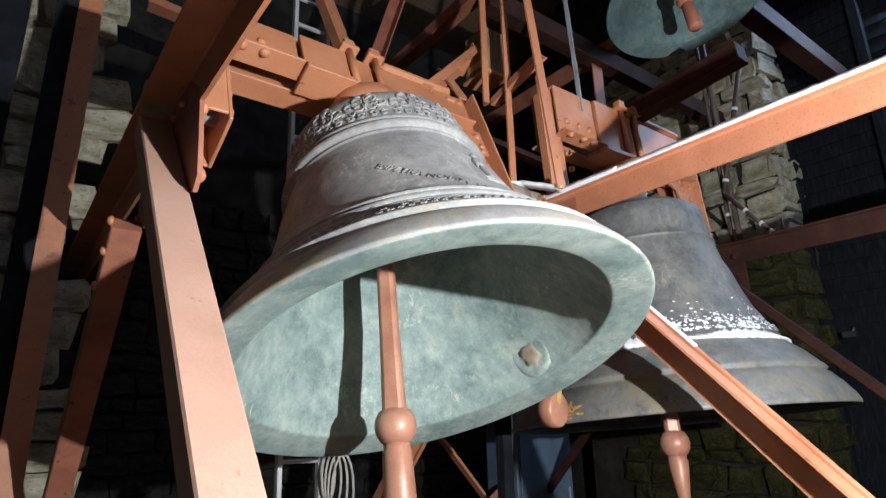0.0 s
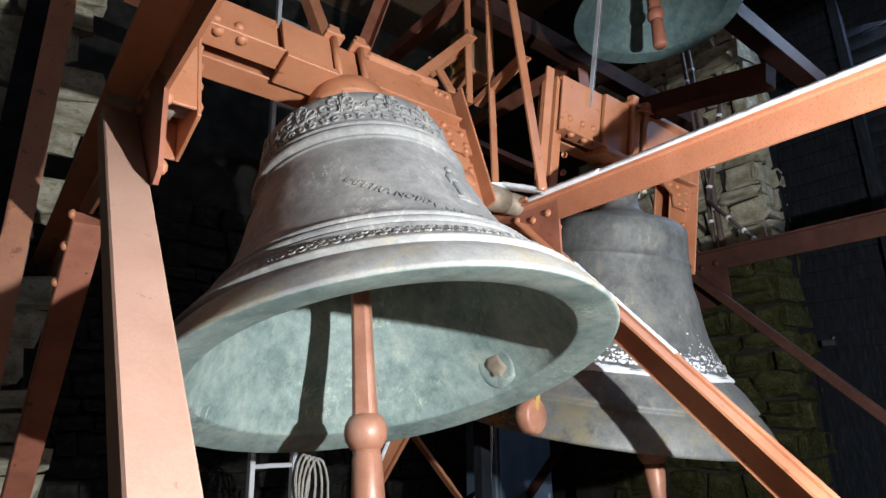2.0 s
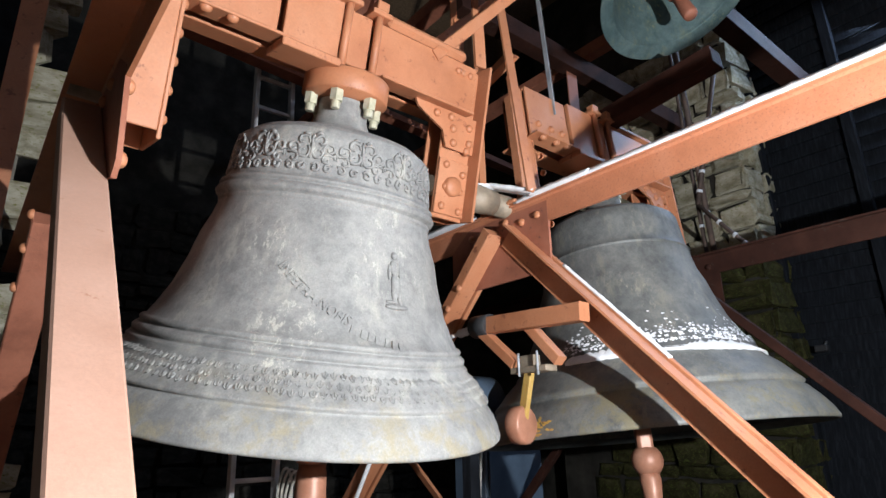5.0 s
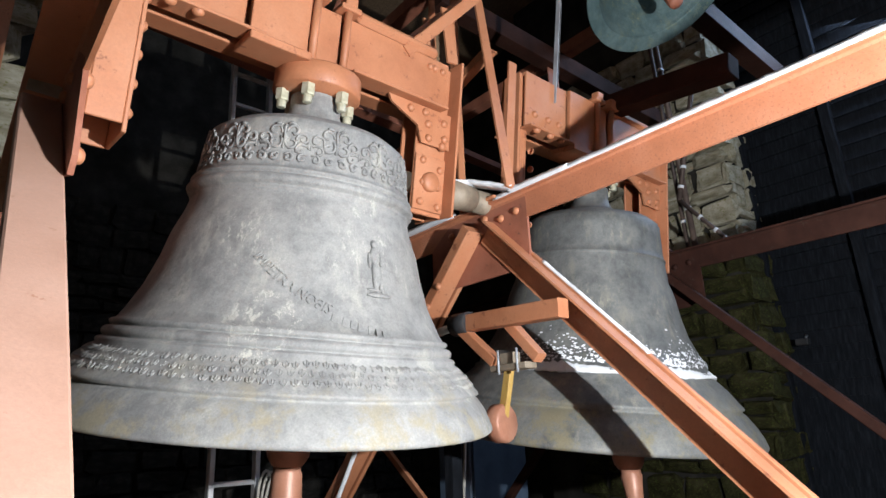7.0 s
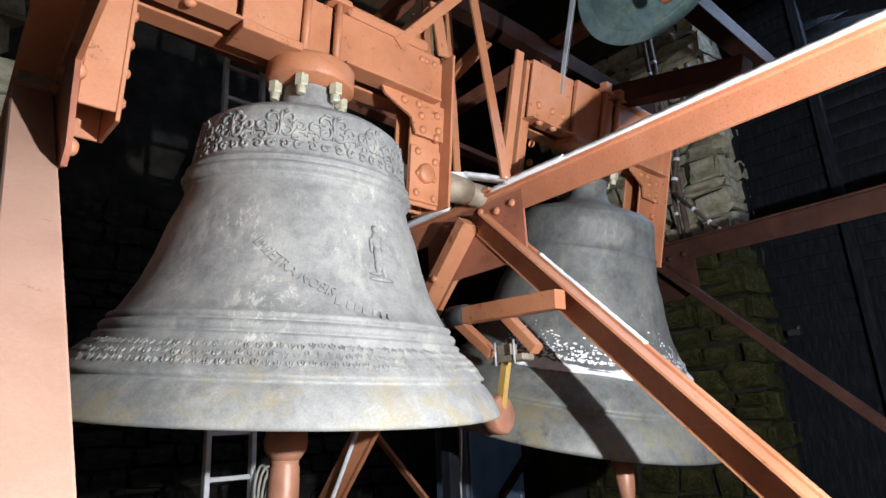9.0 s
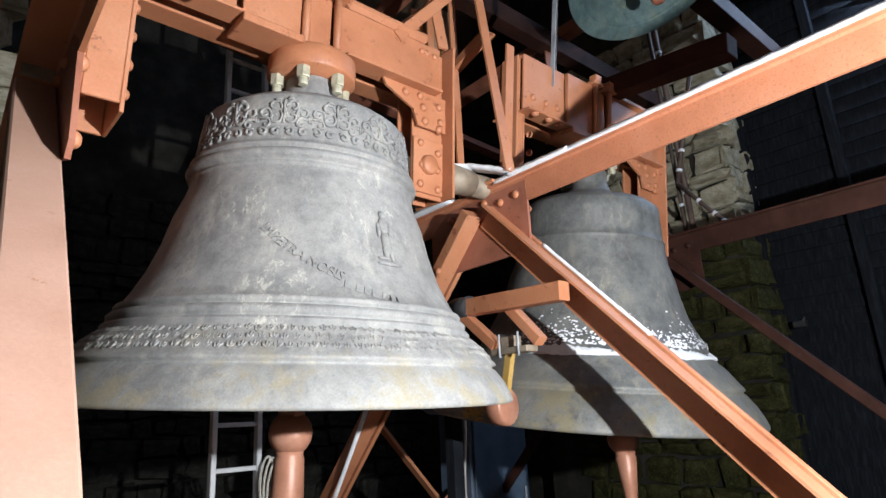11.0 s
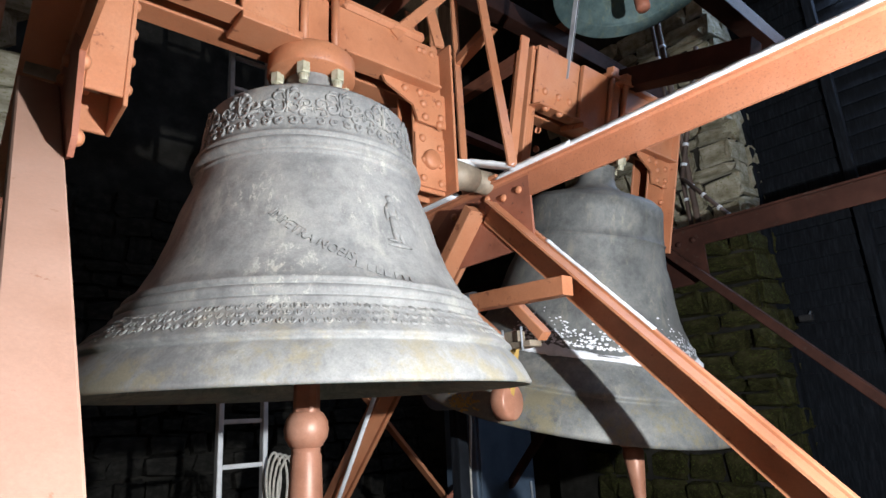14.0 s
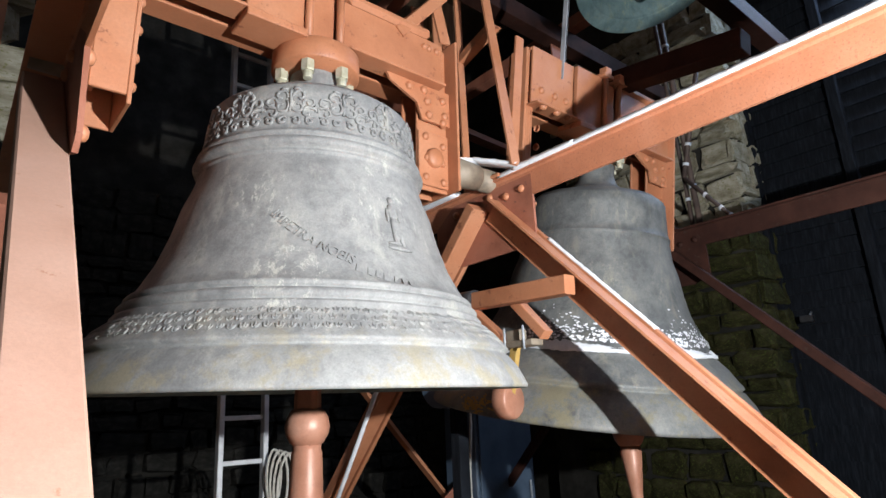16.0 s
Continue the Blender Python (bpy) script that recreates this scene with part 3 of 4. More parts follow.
def hexnut(parent, at, r, h, mat=NUT, name="nut"):
    bm = bmesh.new()
    lathe(bm, [(0, h * 0.38), (r * 0.92, h * 0.38), (r, h * 0.44), (r, h * 0.94), (r * 0.92, h), (0.0, h)], 6, False)
    ob = part(name, bm, mat, parent, "pale brass-coloured nut")
    ob.location = at
    bm = bmesh.new()
    lathe(bm, [(0, 0), (r * 0.6, 0), (r * 0.68, 0.005), (r * 0.68, h * 0.375), (0, h * 0.375)], 14, False)
    part("bolt_end", bm, mat, ob)
    return ob


def headstock(parent, x0, x1, xc, arm_l, arm_r, mat, low, z0=0.385, z1=0.63):
    """Riveted steel yoke: a box beam from x0 to x1 with two arms down to the axis."""
    gap = 0.02
    left_end, right_start = xc - 0.37, xc + 0.11
    for b0, b1, front, grow in ((x0, left_end - gap, -0.1, 0), (left_end, xc - 0.12, -0.115, 0.01), (xc - 0.09, xc + 0.03, -0.1, 0), (right_start - 0.05, x1, -0.1, 0)):
        bm = bmesh.new()
        block(bm, b0, b1, front, -0.085, z0 - grow, z1 + grow, 0.003)
        part("front_web", bm, mat, parent)
    bm = bmesh.new()
    block(bm, x0, x1, 0.085, 0.1, z0, z1, 0.003)
    part("rear_web", bm, mat, parent)
    bm = bmesh.new()
    block(bm, x0, x1, -0.084, 0.084, z1 - 0.02, z1, 0.003)
    part("top_plate", bm, mat, parent)
    bm = bmesh.new()
    block(bm, x0, left_end + 0.06, -0.15, -0.03, z0 - 0.014, z0 - 0.001, 0.003)
    block(bm, right_start - 0.02, x1 - 0.02, -0.15, -0.03, z0 - 0.014, z0 - 0.001, 0.003)
    block(bm, x0, x1, 0.03, 0.15, z0 - 0.014, z0 - 0.001, 0.003)
    part("lower_flange", bm, mat, parent)
    bm = bmesh.new()
    block(bm, left_end - 0.01, xc - 0.12, -0.16, 0.02, z0 - 0.05, z0 - 0.016, 0.004)
    part("packing_plate", bm, mat, parent)
    for dx in (-0.105, 0.045):
        bm = bmesh.new()
        rod(bm, (xc + dx, -0.13, z0 - 0.04), (xc + dx, -0.13, z1 + 0.05), 0.018)
        part("tie_rod", bm, mat, parent)
        bm = bmesh.new()
        block(bm, xc + dx - 0.05, xc + dx + 0.05, -0.16, 0.16, z1 + 0.005, z1 + 0.03)
        block(bm, xc + dx - 0.03, xc + dx + 0.03, -0.155, -0.1, z1 + 0.03, z1 + 0.075)
        part("clamp", bm, mat, parent)
    bm = bmesh.new()
    block(bm, xc + 0.1, x1 - 0.08, -0.12, 0.12, z1 + 0.002, z1 + 0.06, 0.02)
    part("top_rail", bm, mat, parent)
    # round plate under the yoke
    bm = bmesh.new()
    lathe(bm, [(0, 0.352), (0.185, 0.352), (0.192, 0.345), (0.192, 0.262), (0.186, 0.254), (0.15, 0.25), (0.145, 0.244), (0, 0.244)], 48, True)
    ob = part("round_plate", bm, mat, parent)
    ob.location = (xc, 0, z0 - 0.385)
    for k in range(6):
        a = radians(60 * k + 50)
        hexnut(parent, (xc + 0.15 * math.cos(a), 0.15 * math.sin(a), 0.17 + z0 - 0.385), 0.03, 0.085)
    # arms
    for (a0, a1), out in ((arm_l, -1), (arm_r, 1)):
        dp = min(0.14, a1 - a0 - 0.005)
        if out > 0:
            pieces = (("arm_web", a0, a1, -0.06, -0.046, low, z1), ("arm_flange", a1 - 0.015, a1, -0.15, 0.15, low, z1 + 0.02), ("arm_plate", a0, a1 - 0.016, -0.075, -0.061, low + 0.02, low + 0.3), ("arm_web", a0, a1 - 0.016, 0.06, 0.075, low, z1))
        else:
            pieces = (("arm_flange", a0, a0 + 0.015, -dp, dp, low, z1), ("arm_flange", a1 - 0.015, a1, -dp, dp, low, z1), ("arm_web", a0 + 0.016, a1 - 0.016, -dp, -dp + 0.014, low + 0.03, z1), ("arm_web", a0 + 0.016, a1 - 0.016, dp - 0.014, dp, low, z1))
        for nm, b0, b1, c0, c1, d0, d1 in pieces:
            bm = bmesh.new()
            block(bm, b0, b1, c0, c1, d0, d1, 0.003)
            part(nm, bm, mat, parent)
    bm = bmesh.new()
    rod(bm, (arm_l[0] - 0.06, 0, 0), (arm_l[1], 0, 0), 0.05, None, 20)
    part("journal", bm, GREY, parent, "steel journal of the yoke")
    bm = bmesh.new()
    rod(bm, (arm_r[0], 0, 0), (arm_r[1] + 0.24, 0, 0), 0.05, None, 20)
    part("journal", bm, DULL, parent, "steel journal of the yoke")
    # corner plates and rivets of the right arm
    a0, a1 = arm_r
    bm = bmesh.new()
    plate(bm, [(a0 - 0.2, z0 - 0.016), (a1 - 0.016, z0 - 0.016), (a1 - 0.016, z0 - 0.2), (a0 + 0.01, z0 - 0.2), (a0 - 0.02, z0 - 0.12), (a0 - 0.18, z0 - 0.05)], "y", -0.092, 0.014)
    part("corner_plate", bm, mat, parent)
    cx = (a0 + a1) / 2
    for x, z in ((cx - 0.06, z0 - 0.1), (cx + 0.04, z0 - 0.07), (cx - 0.05, z0 - 0.17), (cx + 0.05, z0 - 0.15), (cx + 0.04, z0 - 0.19), (cx - 0.17, z0 - 0.05), (cx - 0.08, z0 - 0.045)):
        rivet(parent, (x, -0.093, z), (0, -1, 0), 0.021, mat)
    for x, z in ((cx - 0.06, low + 0.06), (cx + 0.05, low + 0.05), (cx - 0.06, low + 0.27), (cx + 0.05, low + 0.24), (cx + 0.05, low + 0.36), (cx - 0.05, low + 0.16), (cx + 0.045, low + 0.15)):
        rivet(parent, (x, -0.076, z), (0, -1, 0), 0.02, mat)
    bm = bmesh.new()
    lathe(bm, [(0.05, 0), (0.05, 0.02), (0.04, 0.03), (0, 0.032)], 20)
    ob = part("boss", bm, mat, parent)
    ob.matrix_local = Matrix.Translation((cx - 0.01, -0.075, 0)) @ Matrix.Rotation(radians(90), 4, "X")
    # rivets under the left flange and on the left arm
    for x in (x0 + 0.08, x0 + 0.2, x0 + 0.3):
        rivet(parent, (x, -0.12, z0 - 0.014), (0, 0, -1), 0.024, mat)
        rivet(parent, (x, -0.101, z0 + 0.09), (0, -1, 0), 0.022, mat)
    for k in range(5):
        rivet(parent, (arm_l[1], -0.1, low + 0.08 + 0.11 * k), (1, 0, 0), 0.02, mat)
    for x in (x1 - 0.12, x1 - 0.04, x1 - 0.09):
        rivet(parent, (x, -0.101, z1 - 0.05), (0, -1, 0), 0.018, mat)


# the great bell
bell_1 = thing("great_bell", "huge grey bronze bell with ornament bands swinging in red steel yoke", "bell", pose(0, 0, AXIS_Z))
bell_mesh(GREAT, 1.0, "bell_body", [BRONZE, VERDIGRIS], bell_1, XC)
scroll_band(GREAT, bell_1, BRONZE, -0.185, -0.025, 14, XC)
leaf_band(GREAT, bell_1, BRONZE, -0.948, -0.872, 150, XC)
writing(GREAT, bell_1, BRONZE, "IMPETRA NOBIS", radians(-131), -0.545, 0.048, XC, 0.0048)
worn_letters(GREAT, bell_1, BRONZE, radians(-131) + 0.268 / 0.56, -0.742, 7, XC)
figure(GREAT, bell_1, BRONZE, radians(-84), -0.425, -0.65, XC)
headstock(bell_1, -0.93, 0.6, XC, (-0.945, -0.8), (0.46, 0.66), RED, -0.165)
for p, q, w, h in (((0.327, -0.1, 0.6), (0.98, -0.1, 1.36), 0.06, 0.02), ((0.66, -0.1, 0.66), (0.62, -0.06, 0.97), 0.07, 0.05), ((0.34, 0.09, 0.64), (0.98, 0.09, 1.36), 0.06, 0.02), ((0.66, 0.09, 0.66), (0.62, 0.09, 0.97), 0.07, 0.05), ((0.93, -0.12, 1.32), (0.93, 0.12, 1.32), 0.07, 0.05)):
    bm = bmesh.new()
    bar(bm, p, q, rect(w, h) if h < 0.04 else angle(w, h, 0.012), (0, 1, 0) if p[1] == q[1] or p[0] != q[0] else (0, 0, 1))
    part("lever_bar", bm, RED, bell_1)
clap_1 = clapper(bell_1, XC, -0.03, -1.235, 0.085)
bm = bmesh.new()
lathe(bm, [(0.112, -0.006), (0.102, 0.003), (0.09, 0.006), (0.076, 0.004), (0.06, 0.002), (0.03, 0.004), (0.0, 0.003)], 28)
for v in bm.verts:
    v.co.y *= 0.92 + 0.9 * max(-v.co.x, 0)
wear = part("strike_mark", bm, VERDIGRIS, bell_1, "worn round spot where the clapper strikes")
bm = bmesh.new()
lathe(bm, [(0.06, 0.0), (0.05, 0.006), (0.025, 0.0085), (0.0, 0.0075)], 20)
rng = random.Random(31)
for v in bm.verts:      # ragged outline
    v.co.xy *= rng.uniform(0.72, 1.12)
part("worn_centre", bm, DULL, wear, "bare brown metal")
a = radians(8)
wear.matrix_local = Matrix.Translation((XC + 0.66 * math.cos(a), 0.66 * math.sin(a), -0.96)) @ Vector((-math.cos(a), -math.sin(a), -0.38)).to_track_quat("Z", "Y").to_matrix().to_4x4()

# the second bell
rng2 = random.Random(21)
X2 = 1.96
SECOND = [(r * 1.02 + 0.09 * min(max((-0.86 - z) / 0.22, 0.0), 1.0), 0.05 + max(z, -0.86) * 1.07 + min(z + 0.86, 0.0) * 1.5) for r, z in PLAIN]
bell_2 = thing("second_bell", "dark bronze bell with white dust on its rim in next bay", "bell", pose(0, 0, AXIS_Z))
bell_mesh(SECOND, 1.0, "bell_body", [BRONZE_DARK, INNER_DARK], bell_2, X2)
headstock(bell_2, 1.2, 2.68, X2, (1.185, 1.255), (2.46, 2.68), RED, -0.165, 0.5, 0.84)
bm = bmesh.new()
bar(bm, (1.095, -0.12, -0.1), (1.095, -0.12, 0.83), angle(0.06, 0.05, 0.012), (0, 1, 0))
part("stiffening_angle", bm, RED, bell_2)
for k in range(6):
    rivet(bell_2, (1.094, -0.09, 0.02 + 0.13 * k), (-1, 0, 0), 0.019)
bm = bmesh.new()
block(bm, 2.02, 2.16, -0.9, 0.3, 0.85, 0.98, 0.006)
part("swing_lever", bm, SHADED_RUST, bell_2)
bm = bmesh.new()
bar(bm, (1.451, -0.084, 0.72), (1.5, -0.11, 3.0), angle(0.045, 0.03, 0.006), (0, -1, 0))
part("pull_rod", bm, GREY, bell_2, "galvanised steel pull rod")
bm = bmesh.new()
rod(bm, (1.49, -0.084, 0.74), (1.54, -0.11, 3.0), 0.008, None, 8)
part("cable", bm, BLACK, bell_2, "black cable along the rod")
bm = bmesh.new()
for k in range(90):      # worn ochre paint on the rim
    c = on_bell(SECOND, radians(-181 + rng2.gauss(0, 3.2)), -1.19 + rng2.gauss(0, 0.022), 0.003)
    n = Vector((c.x, c.y, 0)).normalized()
    w = n.cross((0, 0, 1))
    bm.faces.new([bm.verts.new(c + w * math.cos(t) * 0.012 * rng2.uniform(0.4, 1.5) + Vector((0, 0, 0.007)) * math.sin(t) * rng2.uniform(0.5, 1.3)) for t in (0, 1.0, 2.1, 3.1, 4.2, 5.2)])
ob = part("paint_wear", bm, OCHRE, bell_2, "worn ochre paint mark")
ob.location.x, ob["kind"] = X2, "stuff"
clap_2 = clapper(bell_2, X2, 0.05, -1.37, 0.09, CLAPPER, 0.34)
bm = bmesh.new()
ledge = 0.05 - 0.86 * 1.07
rng = random.Random(11)
rows = []
for k in range(161):
    a = radians(-175 + 190 * k / 160)
    w = 0.028 * (0.4 + 0.6 * abs(math.sin(k * 0.07 + 0.6))) * rng.uniform(0.8, 1.2)
    rows.append([bm.verts.new(on_bell(SECOND, a, ledge + dz * w, out)) for dz, out in ((-0.55, 0.0), (-0.45, 0.012), (0.2, 0.012), (1.4, 0.002))])
for r0, r1 in zip(rows, rows[1:]):
    for i in range(3):
        bm.faces.new((r0[i], r0[i + 1], r1[i + 1], r1[i])).smooth = True
bmesh.ops.recalc_face_normals(bm, faces=bm.faces)
part("rim_dust", bm, DUST, bell_2, "white dust lying on the rim").location.x = X2
bm = bmesh.new()
for k in range(1100):
    a = radians(rng.uniform(-178, -8))
    z = ledge + 0.045 + abs(rng.gauss(0, 0.06)) * (0.6 + 0.6 * abs(math.sin(a * 5)))
    r = rng.uniform(0.002, 0.0075)
    c = on_bell(SECOND, a, z, 0.002)
    n = Vector((c.x, c.y, 0.25)).normalized()
    s = n.cross((0, 0, 1)).normalized()
    u = s.cross(n)
    vs = [bm.verts.new(c + s * math.cos(t) * r * 1.6 * rng.uniform(0.6, 1.3) + u * math.sin(t) * r * rng.uniform(0.6, 1.2) + n * 0.002) for t in (0, 1.05, 2.1, 3.14, 4.2, 5.2)]
    bm.faces.new(vs)
ob = part("fleck_cover", bm, DUST, bell_2, "white dust flecks above the rim")
ob.location.x = X2
ob["kind"] = "stuff"

# the upper bell
THIRD = [(r * 0.686, z * 0.686) for r, z in GREAT]
UP = (2.21, -0.315, 2.485)
bell_3 = thing("upper_bell", "green bronze bell high up with orange clapper", "bell", pose(*UP))
bell_mesh(THIRD, 0.686, "bell_body", [DEEP_GREEN, DEEP_GREEN], bell_3)
clap_3 = clapper(bell_3, 0, -0.02, -0.76, 0.062, RUST)
for b in ((-0.62, 0.62, -0.09, 0.09, 0.15, 0.34), (-0.66, -0.56, -0.08, 0.08, -0.08, 0.34), (0.56, 0.66, -0.08, 0.08, -0.08, 0.34)):
    bm = bmesh.new()
    block(bm, *b, 0.006)
    part("yoke_beam" if b[1] - b[0] > 1 else "yoke_arm", bm, RUST, bell_3)
for sx in (-1, 1):
    bm = bmesh.new()
    rod(bm, (sx * 0.6, 0, 0), (sx * 0.74, 0, 0), 0.04, None, 16)
    part("journal", bm, GREY, bell_3)
for sx in (-0.78, 0.78):
    f = thing("trestle", "dark rusty steel trestle carrying the upper bell", "trestle", pose(UP[0] + sx, UP[1], UP[2]), "trestles of the upper bell")
    bm = bmesh.new()
    block(bm, -0.06, 0.06, -4.9, 5.4, -0.2, -0.08, 0.004)
    part("girder", bm, RUST, f)
    bm = bmesh.new()
    block(bm, -0.06, 0.06, -0.08, 0.08, -0.08, 0.08, 0.02)
    part("bearing", bm, GREY, f)

# ---- hammer on the middle truss ----
ham = thing("striking_hammer", "ochre and red clock hammer on a steel arm beside the bell", "bell hammer")
bm = bmesh.new()
bar(bm, (0.885, -0.56, -0.63), (0.9, 0.06, -0.60), rect(0.07, 0.085))
part("arm", bm, RED, ham)
bm = bmesh.new()
rod(bm, (0.9, 0.05, -0.6), (0.9, 0.17, -0.595), 0.06, None, 14)
rod(bm, (0.9, 0.15, -0.595), (0.9, 0.19, -0.595), 0.05, 0.02, 14)
part("rubber_clamp", bm, BLACK, ham, "black rubber clamp")
bm = bmesh.new()
rod(bm, (0.9, 0.18, -0.6), (0.9, 0.3, -0.61), 0.02, 0.024, 10)
rod(bm, (0.9, 0.29, -0.61), (0.9, 0.42, -0.62), 0.012, 0.012, 8)
part("connector", bm, DUST, ham, "white plastic connector")
for y0, y1, x in ((0.11, -0.12, 0.9), (-0.17, -0.35, 0.95)):
    bm = bmesh.new()
    bar(bm, (x, y0, -0.63), (x, y1, -0.82), rect(0.06, 0.05))
    part("bracket_arm", bm, RED, ham)
bm = bmesh.new()
block(bm, 0.87, 0.95, -0.33, -0.1, -0.865, -0.835)
block(bm, 0.89, 0.94, -0.24, -0.15, -0.835, -0.78)
part("pivot_block", bm, DULL, ham, "dull steel pivot block")
for y in (-0.16, -0.28):
    bm = bmesh.new()
    rod(bm, (0.87, y, -0.88), (0.87, y, -0.77), 0.006, None, 8)
    part("bolt", bm, GREY, ham)
bm = bmesh.new()
bar(bm, (0.91, -0.19, -0.86), (0.91, -0.13, -1.08), rect(0.03, 0.045))
part("handle", bm, OCHRE, ham, "worn ochre hammer handle")
bm = bmesh.new()
lathe(bm, [(0, 0.04), (0.078, 0.04), (0.088, 0.03), (0.09, 0), (0.088, -0.03), (0.078, -0.04), (0, -0.04)], 32)
hd = part("hammer_head", bm, CLAPPER, ham, "red-brown round hammer head")
hd.matrix_local = Matrix.Translation((0.91, -0.115, -1.1)) @ Matrix.Rotation(radians(10), 4, "Z") @ Matrix.Rotation(radians(90), 4, "X")

# ---- posts, rods and the switch gear above the middle truss ----
strut((0.965, -0.27, 0.052), (0.965, 0.03, 2.6), RED, 0.065, 0.05, "upright rust-red angle post on the truss", (0, 1, 0))
strut((1.02, 0.16, 0.035), (1.02, 0.16, 2.6), RED, 0.05, 0.05, "upright rust-red angle post on the truss", (0, 1, 0))
strut((0.955, -0.16, 0.95), (0.99, 0.33, 0.86), RED, 0.06, 0.05)
strut((0.98, 0.33, 0.87), (0.98, 0.33, 2.4), RED, 0.05, 0.05, "rust-red angle post behind the yoke", (0, 1, 0))
strut((0.3, 1.6, -0.05), (1.1, 1.6, 2.6), RUST, 0.12, 0.1, "rusty diagonal strut in the rear of the frame")
strut((1.5, 1.7, -0.05), (0.2, 1.7, 2.7), RED, 0.12, 0.1, "rust-red diagonal strut in the rear of the frame")
strut((-0.9, 1.9, 1.75), (3.4, 1.9, 1.5), RUST, 0.12, 0.14, "rusty horizontal beam in the rear of the frame")
for x0, x1, y, w in ((3.0, 5.65, -0.42, 0.17), (1.4, 5.1, 0.8, 0.14)):
    bm = bmesh.new()
    bar(bm, (x0, y, 2.2), (x1, y, 2.2), rect(w, 0.18))
    tagged(part("tie_beam", bm, SHADED_RUST, None), "shade-darkened rusty steel beam under the upper bell", "steel beam", "ties under the upper bell")
strut((2.9, 0.8, 1.45), (2.9, 0.8, 2.12), RUST, 0.14, 0.1, "rusty hanger below the tie beam", (0, 1, 0))
strut((-1.17, 1.78, FLOOR_Z), (-1.17, 1.78, 5.4), RED, 0.135, 0.1, "rust-red upright post at the rear", (0, 1, 0))
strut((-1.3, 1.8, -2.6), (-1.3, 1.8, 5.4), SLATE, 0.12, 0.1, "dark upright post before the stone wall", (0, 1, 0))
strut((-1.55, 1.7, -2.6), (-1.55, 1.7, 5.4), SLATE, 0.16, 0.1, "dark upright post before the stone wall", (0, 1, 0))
strut((1.271, 2.05, -0.775), (2.823, 2.05, -2.46), RED, 0.08, 0.06, "rust-red diagonal strut behind the great bell")
strut((3.4, 1.7, -1.0), (1.3, 1.9, -2.5), RUST, 0.14, 0.1, "rusty diagonal strut low behind the bells")

box = thing("switch_box", "beige electrical switch box with yellow label and cable", "switch box")
bm = bmesh.new()
block(bm, 0.99, 1.17, 0.36, 0.58, 1.16, 1.5, 0.008)
part("case", bm, WOOD, box)
bm = bmesh.new()
block(bm, 0.975, 1.185, 0.345, 0.595, 1.13, 1.156, 0.004)
part("frame", bm, RED, box)
bm = bmesh.new()
block(bm, 0.98, 0.986, 0.4, 0.54, 1.19, 1.24, 0.0)
part("label_plate", bm, OCHRE, box, "yellow label")
bm = bmesh.new()
pts = [Vector((1.06, 0.42 + 0.05 * math.sin(t * 3), 1.14 - 0.2 * t)) for t in (0, 0.2, 0.4, 0.6, 0.8, 1.0)]
tube(bm, pts, 0.014)
part("cable", bm, BLACK, box, "black cable loop")

# ---- ladder, ropes, panel ----
ladder = thing("ladder", "pale aluminium ladder leaning at the rear", "ladder", pose(0.27, 1.8, 0))
for x in (0.0, 0.3):
    bm = bmesh.new()
    bar(bm, (x, 0.0, FLOOR_Z), (x, 0.25, 2.7), rect(0.035, 0.06), (0, 1, 0))
    part("rail", bm, ALU, ladder)
for k in range(18):
    z = FLOOR_Z + 0.36 + 0.28 * k
    bm = bmesh.new()
    y = 0.25 * (z - FLOOR_Z) / (2.7 - FLOOR_Z)
    bar(bm, (0.0, y, z), (0.3, y, z), rect(0.03, 0.03))
    part("rung", bm, ALU, ladder)
rope = thing("rope_coil", "pale rope coil hanging on the ladder", "rope")
for k in range(4):
    bm = bmesh.new()
    pts = [Vector((0.6 + 0.03 * k + (0.05 + 0.012 * k) * math.sin(t), 1.76 - 0.015 * k, -1.5 + (0.17 + 0.03 * k) * math.cos(t) - 0.04 * k)) for t in np.linspace(0, 2 * math.pi, 17)]
    tube(bm, pts, 0.009, 6)
    part("rope_loop", bm, ROPE, rope)
pole = thing("white_pole", "thin white pole leaning beside a frame leg", "pole")
bm = bmesh.new()
rod(bm, (0.912, 2.154, FLOOR_Z), (0.842, 0.61, -0.601), 0.014, None, 12)
part("shaft", bm, DUST, pole)
cab = thing("cabinet", "dull blue steel cabinet standing behind the second bell", "cabinet", pose(2.35, 1.7, FLOOR_Z))
bm = bmesh.new()
block(bm, 0, 0.7, 0, 0.4, 0, 1.5, 0.01)
BLUE = grained("blue_enamel", (0.05, 0.075, 0.11), (0.075, 0.11, 0.16), (0.1, 0.14, 0.2), 4, 90, 0.45)
part("case", bm, BLUE, cab)
bm = bmesh.new()
block(bm, 0.03, 0.67, -0.02, -0.001, 0.04, 1.46, 0.006)
part("door", bm, BLUE, cab)
bm = bmesh.new()
rod(bm, (0.6, -0.04, 0.7), (0.6, -0.04, 0.85), 0.01, None, 8)
part("handle", bm, GREY, cab)
motor = thing("swing_motor", "blue-grey round motor housing behind the hammer", "motor", pose(1.35, 0.75, -0.95))
bm = bmesh.new()
rod(bm, (-0.16, 0, 0), (0.16, 0, 0), 0.17, None, 28)
part("housing", bm, BLUE, motor)
bm = bmesh.new()
block(bm, -0.04, 0.04, -0.04, 0.04, FLOOR_Z + 0.95, -0.14)
part("pedestal", bm, SLATE, motor)
